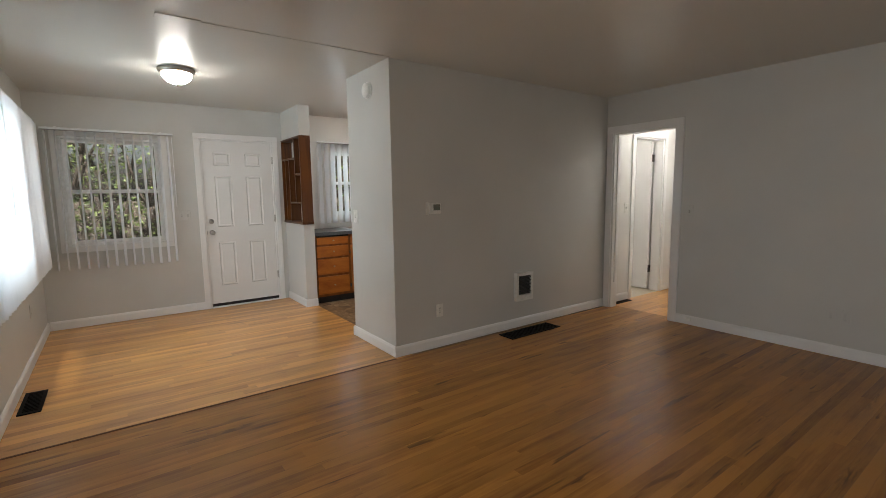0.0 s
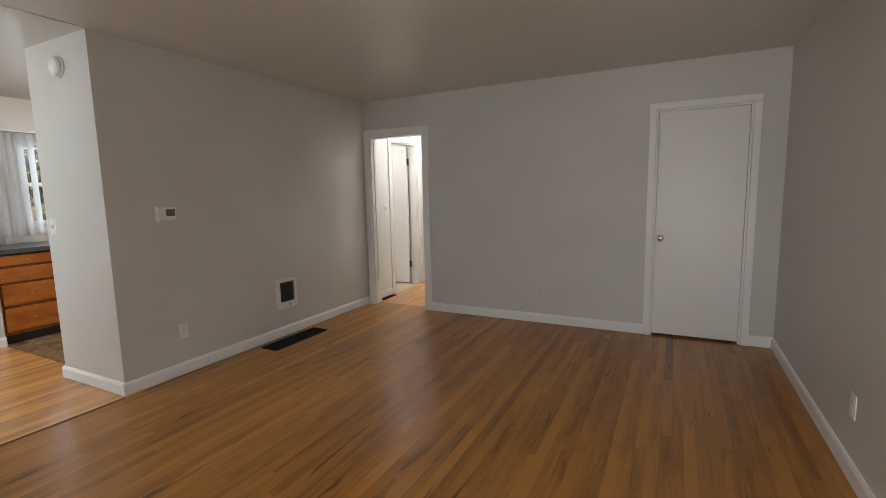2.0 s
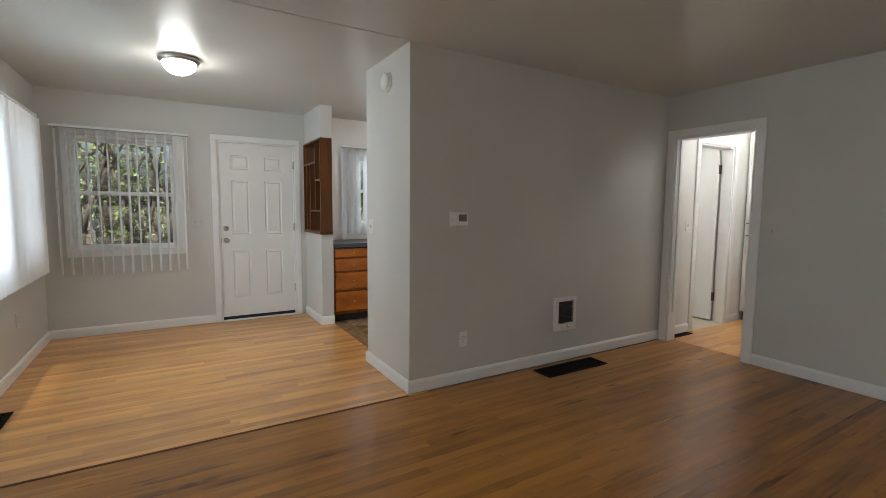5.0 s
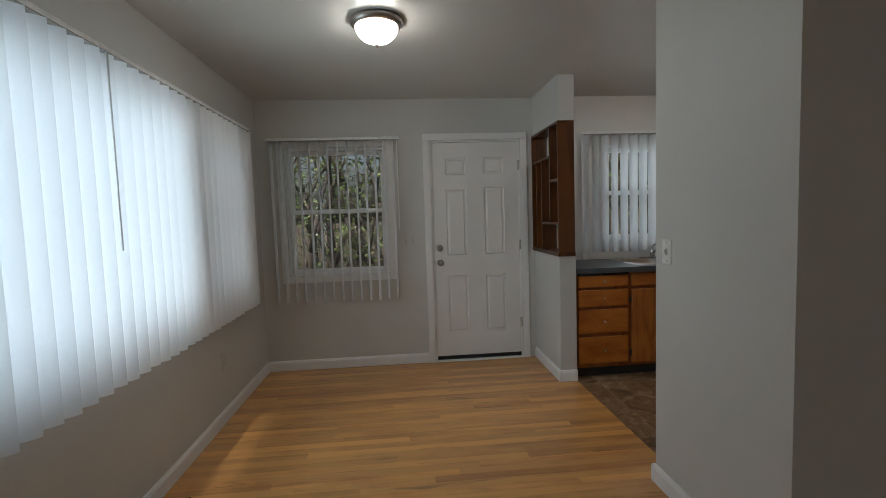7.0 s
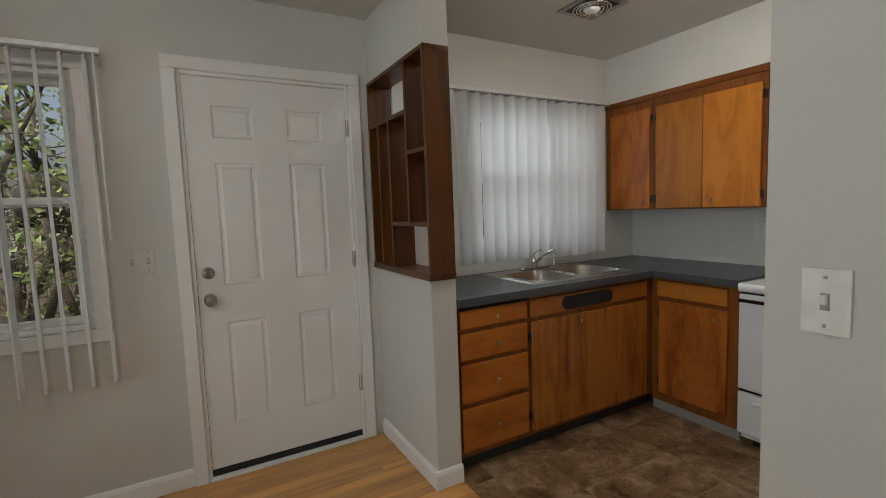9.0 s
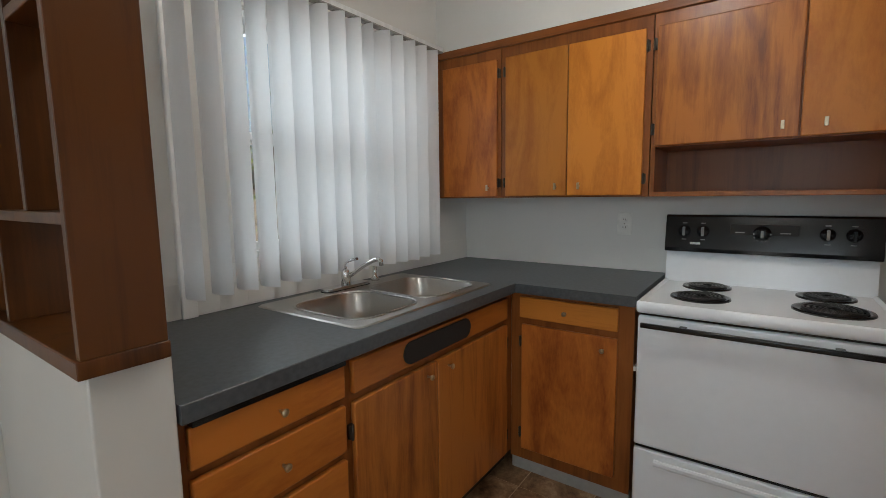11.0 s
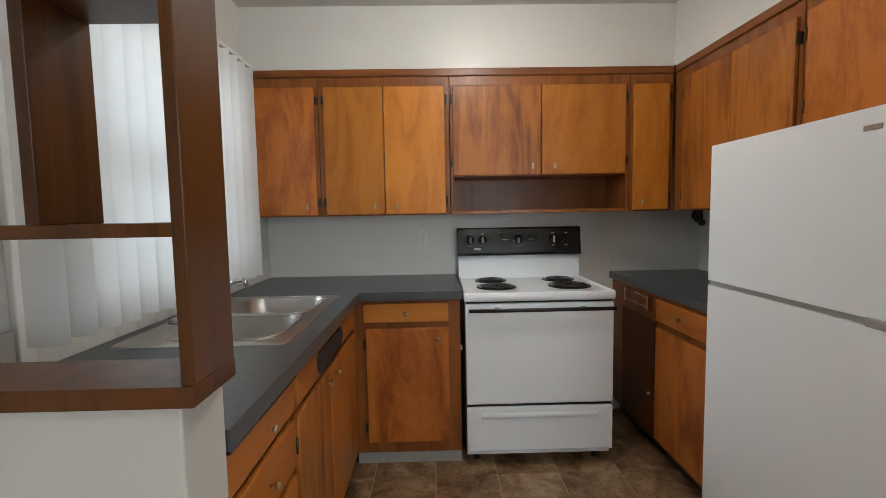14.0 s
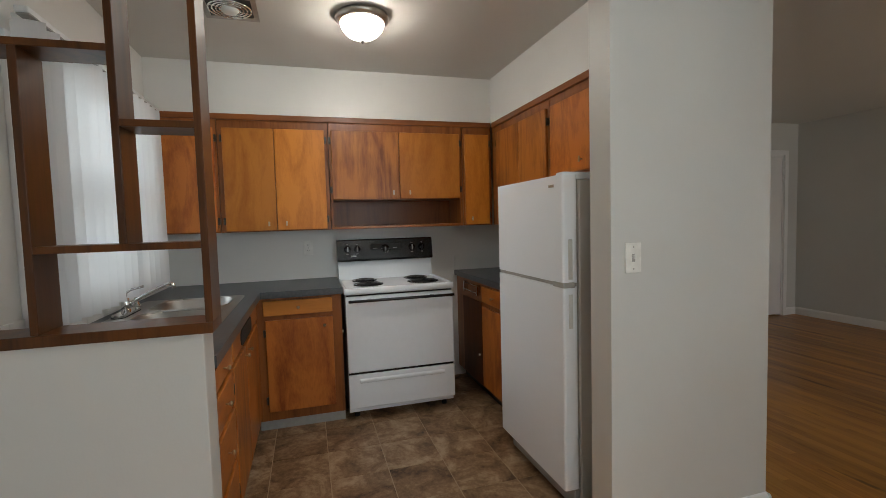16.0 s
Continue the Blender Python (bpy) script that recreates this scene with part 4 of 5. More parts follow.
def upper_south():
    F = 4.105
    label = "orange-brown birch wall cabinet above the fridge"
    units = ((3.31, 4.20, ((3.70, 4.09, 1.298, 1.995, 3.74, 4.09), (3.33, 3.695, 1.298, 1.995, 3.655, 3.33)), 1.29),
             (2.86, 3.305, ((2.875, 3.275, 1.58, 1.995, 2.945, 3.275),), 1.57),
             (GX + 0.13, 2.855, ((2.425, 2.85, 1.58, 1.995, 2.82, 2.425),), 1.57))
    for a0, a1, doors, low in units:
        th = thing("wall_cabinet", ((a0 + a1) / 2, 3.95, low), label, "cabinet", "wall cabinets")
        part("body", box(a0, GY + 0.13, low, a1, F, 2.05), M_FRAME, th)
        for p0, p1, q0, q1, ph, hg in doors:
            d = front("door", "y", F, 1, p0, p1, q0, q1, M_CABS if p0 in (3.33, 3.70) else M_BASEZ, th)
            if ph:
                pull(d, (ph, F + 0.019, q0 + 0.06), "y", 1)
            for z in (q0 + 0.08, q1 - 0.08):
                small_hinge(d, "y", F, 1, hg + (0.008 if hg > (p0 + p1) / 2 else -0.008), z)
    solid("cabinet_cornice_south", box(GX + 0.13, GY + 0.13, 2.05, 4.188, F + 0.012, 2.09, 0.004), M_FRAMEX, "dark stained trim along the cabinet tops", "trim", "structure")


upper_south()


def base_north():
    F = 5.885
    dr = thing("drawer_cabinet", (2.65, 6.1, 0), "orange-brown birch base cabinet with four drawers", "cabinet", "base cabinets")
    part("body", box(2.425, F, 0.09, 2.875, 6.50, 0.868), M_FRAME, dr)
    part("plinth", box(2.425, F + 0.06, 0.0, 2.875, F + 0.08, 0.09), M_MESH, dr)
    for z0, z1 in ((0.755, 0.848), (0.595, 0.73), (0.375, 0.57), (0.125, 0.345)):
        d = front("drawer_front", "y", F, -1, 2.445, 2.862, z0, z1, M_BASEX, dr)
        pull(d, (2.655, F - 0.019, (z0 + z1) / 2), "y", -1, False)
    sk = thing("sink_cabinet", (3.36, 6.1, 0), "orange-brown birch sink cabinet with two streaky doors", "cabinet", "base cabinets")
    part("body", cells([2.875, 2.895, 3.83, 3.905], [F, F + 0.02, 6.48, 6.50], 0.09, 0.868, lambda u, v: not (2.895 < u < 3.83 and F + 0.02 < v < 6.48), (0, 1, 2)), M_FRAME, sk)
    part("bottom", box(2.896, F + 0.021, 0.09, 3.829, 6.479, 0.11), M_FRAME, sk)
    part("plinth", box(2.875, F + 0.06, 0.0, 3.95, F + 0.08, 0.09), M_MESH, sk)
    ff = front("false_front", "y", F, -1, 2.895, 3.83, 0.752, 0.848, M_BASEX, sk)
    oval = []
    for k in range(32):
        a = 2 * math.pi * k / 32
        cx = 0.16 if math.cos(a) > 0 else -0.16
        oval.append((3.31 + cx + 0.04 * math.cos(a), 0.80 + 0.038 * math.sin(a)))
    part("grille", prism(oval, F - 0.024, F - 0.015, axis="y"), M_RUBBER, ff, "black oval vent grille")
    for p0, p1, ph, hg in ((2.895, 3.294, 3.235, 2.887), (3.299, 3.83, 3.36, 3.838)):
        d = front("door", "y", F, -1, p0, p1, 0.115, 0.725, M_CABS, sk)
        pull(d, (ph, F - 0.019, 0.688), "y", -1, False)
        for z in (0.2, 0.64):
            small_hinge(d, "y", F, -1, hg, z)


base_north()


def base_east():
    F = 3.905
    th = thing("corner_cabinet", (4.2, 5.6, 0), "orange-brown birch base cabinet beside the stove", "cabinet", "base cabinets")
    part("body", box(F, 5.345, 0.065, KX, 5.884, 0.868), M_FRAME, th)
    part("plinth", box(F + 0.015, 5.345, 0.0, F + 0.035, 5.884, 0.065), M_GREY, th, "grey vinyl toe board")
    d = front("drawer_front", "x", F, -1, 5.405, 5.835, 0.752, 0.848, M_BASEY, th)
    pull(d, (F - 0.019, 5.62, 0.80), "x", -1, False)
    d = front("door", "x", F, -1, 5.405, 5.825, 0.125, 0.722, M_BASEZ, th)
    pull(d, (F - 0.019, 5.46, 0.67), "x", -1, False)
    for z in (0.2, 0.64):
        small_hinge(d, "x", F, -1, 5.833, z)
    clip = part("bracket", box(F + 0.0, 5.335, 0.60, F + 0.05, 5.345, 0.615), M_PLATE, th)


base_east()


def base_south():
    F = 4.33
    th = thing("base_cabinet", (3.58, 4.05, 0), "orange-brown birch base cabinet beside the fridge", "cabinet", "base cabinets")
    part("body", box(3.25, GY + 0.13, 0.09, 3.915, F, 0.868), M_FRAME, th)
    part("plinth", box(3.25, F - 0.08, 0.0, 3.915, F - 0.06, 0.09), M_MESH, th)
    d = front("drawer_front", "y", F, 1, 3.30, 3.885, 0.735, 0.848, M_BASEX, th)
    pull(d, (3.66, F + 0.019, 0.79), "y", 1, False)
    d = front("door", "y", F, 1, 3.30, 3.885, 0.115, 0.70, M_BASEZ, th)
    for z in (0.2, 0.62):
        small_hinge(d, "y", F, 1, 3.893, z)
    dk = thing("end_cabinet", (4.2, 4.05, 0), "stained wood end cabinet with painted-in shade and a towel bar", "cabinet", "base cabinets")
    part("body", box(3.92, GY + 0.13, 0.09, KX, F, 0.868), M_FRAME, dk)
    # Thin sheet over the face, its dark colour standing for the stove-side shadow.
    part("panel", box(3.925, F, 0.10, 4.33, F + 0.006, 0.72), M_SHADEW, dk)
    part("plinth", box(3.92, F - 0.08, 0.0, KX, F - 0.06, 0.09), M_MESH, dk)
    part("screw", lathe([(0.008, 0), (0.007, 0.01), (0.002, 0.012)], (3.97, F + 0.006, 0.32), 10, "y"), M_PLATE, dk)
    tw = thing("towel_bar", (4.09, F, 0.82), "chrome two-rod towel bar under the counter", "towel bar")
    for x in (4.23, 3.95):
        part("bracket", box(x - 0.006, F + 0.0005, 0.77, x + 0.006, F + 0.035, 0.85, 0.002, 1), M_CHROME, tw)
    for z, d2 in ((0.838, 0.02), (0.79, 0.034)):
        part("rod", rod((4.25, F + d2, z), (3.935, F + d2, z), 0.004, 8), M_CHROME, tw)


base_south()


def towel_holder():
    th = thing("towel_roll_holder", (3.99, 4.0, 1.29), "dark metal paper towel holder under the cabinet", "towel holder")
    for x, way in ((4.12, -1), (3.85, 1)):
        arc = [(4.04, 1.29), (4.045, 1.25), (4.02, 1.225), (3.99, 1.215), (3.98, 1.225), (3.985, 1.29)]
        arm = part("arm", prism(arc, x - 0.003, x + 0.003, axis="x"), M_HINGE, th)
        part("knob", lathe([(0.006, 0), (0.018, 0.006 * way), (0.018, 0.02 * way), (0.008, 0.026 * way)], (x, 3.995, 1.222), 16, "x"), M_RUBBER, arm)


towel_holder()


# ---- worktops ----
sx0, sx1, sy0, sy1 = 2.97, 3.795, 5.92, 6.455                      # sink rim
hole = (sx0 + 0.03, sx1 - 0.03, sy0 + 0.03, sy1 - 0.05)
wt = cells(sorted({2.425, hole[0], hole[1], 3.862, KX}), sorted({5.335, 5.848, hole[2], hole[3], KY}), 0.87, 0.911,
           lambda u, v: not (hole[0] < u < hole[1] and hole[2] < v < hole[3]) and (v > 5.848 or u > 3.862), (0, 1, 2))
top1 = thing("worktop", (3.4, 6.1, 0.87), "dark charcoal laminate L-shaped worktop", "worktop")
part("slab", wt, M_TOP, top1)
part("edge_strip", box(2.425, 5.845, 0.869, 3.859, 5.848, 0.9105, 0.0012, 1), M_TOP, top1)
part("edge_strip", box(3.859, 5.335, 0.869, 3.862, 5.848, 0.9105, 0.0012, 1), M_TOP, top1)
top2 = thing("worktop", (3.85, 4.06, 0.87), "dark charcoal laminate worktop beside the fridge", "worktop")
part("slab", box(3.235, GY + 0.13, 0.87, KX, 4.35, 0.911, 0.003), M_TOP, top2)
part("edge_strip", box(3.235, 4.35, 0.869, KX, 4.353, 0.9105, 0.0012, 1), M_TOP, top2)
solid("drawer_gap", box(2.45, 5.858, 0.85, 2.86, 5.884, 0.869), M_BLACK, "black breadboard slot under the worktop edge", "trim", "structure")


def backsplash(name, axis, w, side, a0, a1):
    """A row of small painted wall tiles standing on the worktop."""
    def slab(p0, p1, z0, z1, d0, d1, bevel):
        lo, hi = sorted((w + side * d0, w + side * d1))
        return box(lo, p0, z0, hi, p1, z1, bevel, 1) if axis == "x" else box(p0, lo, z0, p1, hi, z1, bevel, 1)

    base = solid(name, slab(a0, a1, 0.912, 1.028, 0.0, 0.0073, 0), M_KWALL, "row of painted white wall tiles over the worktop", "trim", "structure")
    n = round((a1 - a0) / 0.109)
    step = (a1 - a0) / n
    for k in range(n):
        part("tile", slab(a0 + k * step + 0.0008, a0 + (k + 1) * step - 0.0008, 0.914, 1.029, 0.0074, 0.0083, 0.0004), M_KWALL, base)


backsplash("backsplash_north", "y", KY, -1, 2.43, KX)
backsplash("backsplash_east", "x", KX, -1, 5.335, KY - 0.008)
backsplash("backsplash_south", "x", KX, -1, GY + 0.14, 4.35)


def rounded(x0, y0, x1, y1, r, n=6):
    pts = []
    for cx, cy, a in ((x1 - r, y1 - r, 0), (x0 + r, y1 - r, 90), (x0 + r, y0 + r, 180), (x1 - r, y0 + r, 270)):
        for k in range(n + 1):
            t = radians(a + 90 * k / n)
            pts.append((cx + r * math.cos(t), cy + r * math.sin(t)))
    return pts


def sink():
    th = thing("kitchen_sink", (3.385, 6.18, 0.911), "brushed steel double-bowl drop-in sink", "sink")
    zr = 0.916
    bowls = ((sx0 + 0.045, sx0 + 0.39), (sx0 + 0.42, sx1 - 0.04))
    ys = (sy0 + 0.045, sy1 - 0.115)
    # the deck: a plate round the two bowls, joined to their rims
    bm = bmesh.new()
    outer = rounded(sx0, sy0, sx1, sy1, 0.03)
    lo = [bm.verts.new((*p, 0.9115)) for p in outer]
    hi = [bm.verts.new((*p, zr)) for p in rounded(sx0 + 0.006, sy0 + 0.006, sx1 - 0.006, sy1 - 0.006, 0.026)]
    for k in range(len(lo)):
        bm.faces.new([lo[k], lo[(k + 1) % len(lo)], hi[(k + 1) % len(lo)], hi[k]]).smooth = True
    edges = [bm.edges.get((hi[k], hi[(k + 1) % len(hi)])) for k in range(len(hi))]
    for a0, a1 in bowls:
        ring = [bm.verts.new((*p, zr)) for p in rounded(a0, ys[0], a1, ys[1], 0.09, 8)]
        edges += [bm.edges.new((ring[k], ring[(k + 1) % len(ring)])) for k in range(len(ring))]
    bmesh.ops.triangle_fill(bm, edges=edges, use_beauty=True)
    bmesh.ops.recalc_face_normals(bm, faces=bm.faces[:])
    part("deck", bm, M_STEEL, th)
    for a0, a1 in bowls:
        b = bmesh.new()
        rings = []
        for inset, z, r in ((0, zr, 0.09), (0.004, zr - 0.008, 0.09), (0.012, zr - 0.10, 0.09), (0.022, zr - 0.145, 0.085), (0.05, zr - 0.165, 0.07), (0.10, zr - 0.17, 0.04)):
            rings.append([b.verts.new((*p, z)) for p in rounded(a0 + inset, ys[0] + inset, a1 - inset, ys[1] - inset, r, 8)])
        for p, q in zip(rings, rings[1:]):
            for k in range(len(p)):
                b.faces.new([p[k], p[(k + 1) % len(p)], q[(k + 1) % len(p)], q[k]]).smooth = True
        b.faces.new(rings[-1])
        bmesh.ops.recalc_face_normals(b, faces=b.faces[:])
        bmesh.ops.reverse_faces(b, faces=b.faces[:])
        bowl = part("bowl", b, M_STEEL, th)
        cx, cy = (a0 + a1) / 2, (ys[0] + ys[1]) / 2
        part("drain", lathe([(0.042, 0.001), (0.04, 0.004), (0.028, 0.002), (0.005, 0.001)], (cx, cy, zr - 0.17), 20), M_CHROME, bowl)
    rim = bmesh.new()
    for a0, a1 in bowls:
        pts = [(*p, zr + 0.001) for p in rounded(a0, ys[0], a1, ys[1], 0.09, 8)]
        tube(pts + [pts[0]], 0.004, 6, rim)
    part("bowl_rim", rim, M_STEEL, th)


sink()


def faucet():
    x, y = 3.375, 6.41
    th = thing("faucet", (x, y, 0.916), "chrome single-lever kitchen faucet with a side sprayer", "faucet")
    part("base_plate", prism(rounded(x - 0.125, y - 0.028, x + 0.125, y + 0.028, 0.026), 0.9185, 0.93), M_CHROME, th)
    part("gasket", prism(rounded(x - 0.128, y - 0.031, x + 0.128, y + 0.031, 0.028), 0.9162, 0.9185), M_RUBBER, th)
    part("body", lathe([(0.021, 0.93), (0.02, 0.965), (0.018, 0.985), (0.016, 0.995), (0.004, 1.0)], (x, y, 0), 20), M_CHROME, th)
    part("spout", tube([(x, y - 0.01, 0.962), (x, y - 0.05, 0.985), (x - 0.002, y - 0.11, 1.02), (x - 0.004, y - 0.17, 1.048), (x - 0.005, y - 0.2, 1.056), (x - 0.005, y - 0.213, 1.05), (x - 0.005, y - 0.216, 1.03)], 0.009, 12), M_CHROME, th)
    part("lever", tube([(x, y, 0.995), (x - 0.002, y - 0.006, 1.022), (x - 0.005, y - 0.03, 1.037), (x - 0.011, y - 0.085, 1.05)], 0.006, 10), M_CHROME, th)
    part("sprayer", lathe([(0.02, 0.917), (0.018, 0.93), (0.011, 0.94), (0.011, 0.985), (0.015, 1.0), (0.014, 1.05), (0.006, 1.056)], (x + 0.195, y + 0.015, 0), 16), M_CHROME, th)


faucet()


# ---- stove ----
def stove():
    y0, y1, x0, x1 = 4.575, 5.325, 3.865, 4.48
    th = thing("electric_range", (4.17, 4.95, 0), "white electric range with four coil burners", "stove")
    part("body", box(x0 + 0.02, y0 + 0.006, 0.05, x1, y1 - 0.006, 0.865, 0.003), M_ENAMEL, th)
    for y in (y0 + 0.06, y1 - 0.06):
        for x in (x0 + 0.08, x1 - 0.06):
            part("foot", rod((x, y, 0), (x, y, 0.05), 0.018, 10), M_RUBBER, th)
    drawer = part("drawer", box(x0 - 0.02, y0 + 0.004, 0.085, x0 + 0.02, y1 - 0.004, 0.315, 0.008), M_ENAMEL, th)
    part("drawer_pull", prism([(x0 - 0.018, 0.288), (x0 - 0.024, 0.285), (x0 - 0.028, 0.277), (x0 - 0.028, 0.267), (x0 - 0.024, 0.259), (x0 - 0.018, 0.256)], y0 + 0.08, y1 - 0.08, axis="y"), M_ENAMEL, drawer)
    part("door_gap", box(x0 - 0.004, y0 + 0.008, 0.31, x0 + 0.02, y1 - 0.008, 0.335), M_BLACK, th)
    door = part("oven_door", box(x0 - 0.022, y0 + 0.004, 0.332, x0 + 0.02, y1 - 0.004, 0.845, 0.008), M_ENAMEL, th)
    h = part("handle", box(x0 - 0.06, y0 + 0.004, 0.808, x0 - 0.042, y1 - 0.02, 0.826, 0.004), M_BLACK, door, "long black bar handle")
    for y in (y0 + 0.16, y1 - 0.16):
        part("handle_post", box(x0 - 0.045, y - 0.012, 0.808, x0 - 0.02, y + 0.012, 0.826, 0.002), M_BLACK, h)
    part("top_gap", box(x0 - 0.002, y0 + 0.008, 0.845, x0 + 0.02, y1 - 0.008, 0.862), M_BLACK, th)
    # the cooktop: a tray with raised edges
    b = bmesh.new()
    rings = []
    for inset, z, r in ((0.004, 0.858, 0.012), (0.0, 0.866, 0.014), (0.0, 0.896, 0.014), (0.006, 0.902, 0.012), (0.014, 0.902, 0.012), (0.022, 0.893, 0.012)):
        rings.append([b.verts.new((*p, z)) for p in rounded(x0 - 0.03 + inset, y0 - 0.004 + inset, x1 - 0.07 - inset * 0.3, y1 + 0.004 - inset, r, 4)])
    for p, q in zip(rings, rings[1:]):
        for k in range(len(p)):
            b.faces.new([p[k], p[(k + 1) % len(p)], q[(k + 1) % len(p)], q[k]]).smooth = True
    b.faces.new(rings[-1]), b.faces.new(rings[0][::-1])
    bmesh.ops.recalc_face_normals(b, faces=b.faces[:])
    top = part("cooktop", b, M_ENAMEL, th)
    for x, y, r in ((4.30, 5.14, 0.074), (4.06, 5.14, 0.086), (4.30, 4.74, 0.074), (4.06, 4.74, 0.095)):
        bn = part("burner", lathe([(r + 0.02, 0.893), (r + 0.018, 0.899), (r + 0.006, 0.899), (r - 0.01, 0.894), (0.02, 0.8935)], (x, y, 0), 36), M_BLACK, th, "black coil burner on a glossy black pan")
        pts = []
        turns = 5
        for k in range(turns * 22 + 1):
            a = 2 * math.pi * k / 22
            rr = 0.016 + (r - 0.016) * k / (turns * 22)
            pts.append((x + rr * math.cos(a), y + rr * math.sin(a), 0.9005))
        part("coil", tube(pts, 0.0048, 6), M_COIL, bn)
    # back guard: a white riser and a leaning black control panel
    part("riser", prism([(4.40, 0.893), (4.425, 1.035), (4.49, 1.035), (4.49, 0.86), (4.40, 0.86)], y0 + 0.002, y1 - 0.002, axis="y"), M_ENAMEL, th)
    pan = part("control_panel", prism([(4.393, 1.035), (4.39, 1.052), (4.412, 1.195), (4.425, 1.203), (4.492, 1.203), (4.492, 1.035)], y0 - 0.004, y1 + 0.004, axis="y"), M_BLACK, th, "black glass control panel")
    lean = lambda z: 4.39 + (z - 1.052) * 0.154
    for y in (5.25, 5.175, 4.74, 4.66):
        zc = 1.13
        k = part("dial", lathe([(0.026, 0), (0.024, -0.008), (0.018, -0.01), (0.016, -0.022), (0.005, -0.023)], (lean(zc), y, zc), 20, "x"), M_BLACK, pan)
        part("grip", box(lean(zc) - 0.032, y - 0.005, zc - 0.02, lean(zc) - 0.012, y + 0.005, zc + 0.02, 0.002, 1), M_GREY if y in (5.25, 4.74, 5.175) else M_BLACK, k)
        for dz in (-0.038, 0.036):
            part("mark", box(lean(zc + dz) - 0.0015, y - 0.009, zc + dz - 0.002, lean(zc + dz) + 0.003, y + 0.009, zc + dz + 0.002), M_GREY, pan)
    k = part("clock_dial", lathe([(0.034, 0), (0.032, -0.006), (0.026, -0.008), (0.02, -0.012), (0.005, -0.013)], (lean(1.125), 4.955, 1.125), 28, "x"), M_BLACK, pan)
    part("pointer", box(lean(1.125) - 0.022, 4.95, 1.11, lean(1.125) - 0.012, 4.96, 1.14, 0.002, 1), M_GREY, k)
    for a in range(12):
        t = 2 * math.pi * a / 12
        z, y = 1.125 + 0.03 * math.sin(t), 4.955 + 0.03 * math.cos(t)
        part("tick", box(lean(z) - 0.0075, y - 0.002, z - 0.002, lean(z) - 0.005, y + 0.002, z + 0.002), M_PLATE, k)
    part("clock_window", box(lean(1.13) - 0.0015, 4.83, 1.09, lean(1.13) + 0.004, 5.07, 1.165), M_MESH, pan)
    for y in (5.035, 4.875):
        part("mark", box(lean(1.13) - 0.003, y - 0.018, 1.128, lean(1.13), y + 0.018, 1.132), M_GREY, pan)
    part("badge", box(lean(1.075) - 0.002, 5.185, 1.07, lean(1.075) + 0.003, 5.225, 1.08), M_PLATE, pan)


stove()


# ---- fridge ----
def fridge():
    x0, x1, yb, yf, z1 = 2.532, 3.22, 3.80, 4.495, 1.514
    th = thing("refrigerator", ((x0 + x1) / 2, 4.1, 0), "white top-freezer refrigerator with edge grips", "refrigerator")
    # The body's grey is painted shade; the doors keep the plain white.
    part("body", box(x0 + 0.006, yb, 0.03, x1 - 0.006, yf - 0.085, z1 - 0.02, 0.006), M_FRSHADE, th)
    part("gasket", box(x0 + 0.016, yf - 0.085, 0.11, x1 - 0.016, yf - 0.072, z1 - 0.01), M_GREY, th)
    part("kick_grille", box(x0 + 0.02, yf - 0.085, 0.01, x1 - 0.02, yf - 0.06, 0.10, 0.003), M_GREY, th)
    part("base", box(x0 + 0.03, yb + 0.02, 0.0, x1 - 0.03, yf - 0.1, 0.03), M_RUBBER, th)
    for name, lo, hi, g0, g1 in (("freezer_door", 1.045, z1, 1.06, 1.235), ("fridge_door", 0.115, 1.027, 0.845, 0.995)):
        prof = rounded(x0, yf - 0.072, x1, yf, 0.011, 4)
        d = part(name, prism(prof, lo, hi), M_FRIDGE, th)
        part("grip", box(x0 - 0.003, yf - 0.046, g0, x0 + 0.004, yf - 0.026, g1, 0.0025), M_FRSHADE, d, "moulded vertical finger grip")
    part("hinge_cover", box(x0 + 0.005, yf - 0.17, z1 - 0.02, x0 + 0.06, yf - 0.006, z1 + 0.012, 0.006), M_FRIDGE, th)
    part("trim_strip", box(x0 + 0.008, yf - 0.06, 1.028, x1 - 0.004, yf - 0.008, 1.044), M_GREY, th)
    part("centre_hinge", box(x0 - 0.006, yf - 0.055, 1.024, x0 + 0.085, yf + 0.002, 1.048, 0.004), M_GREY, th)
    part("badge", box(2.60, yf - 0.001, 1.464, 2.645, yf + 0.002, 1.476, 0.001, 1), M_NICKEL, th)


fridge()


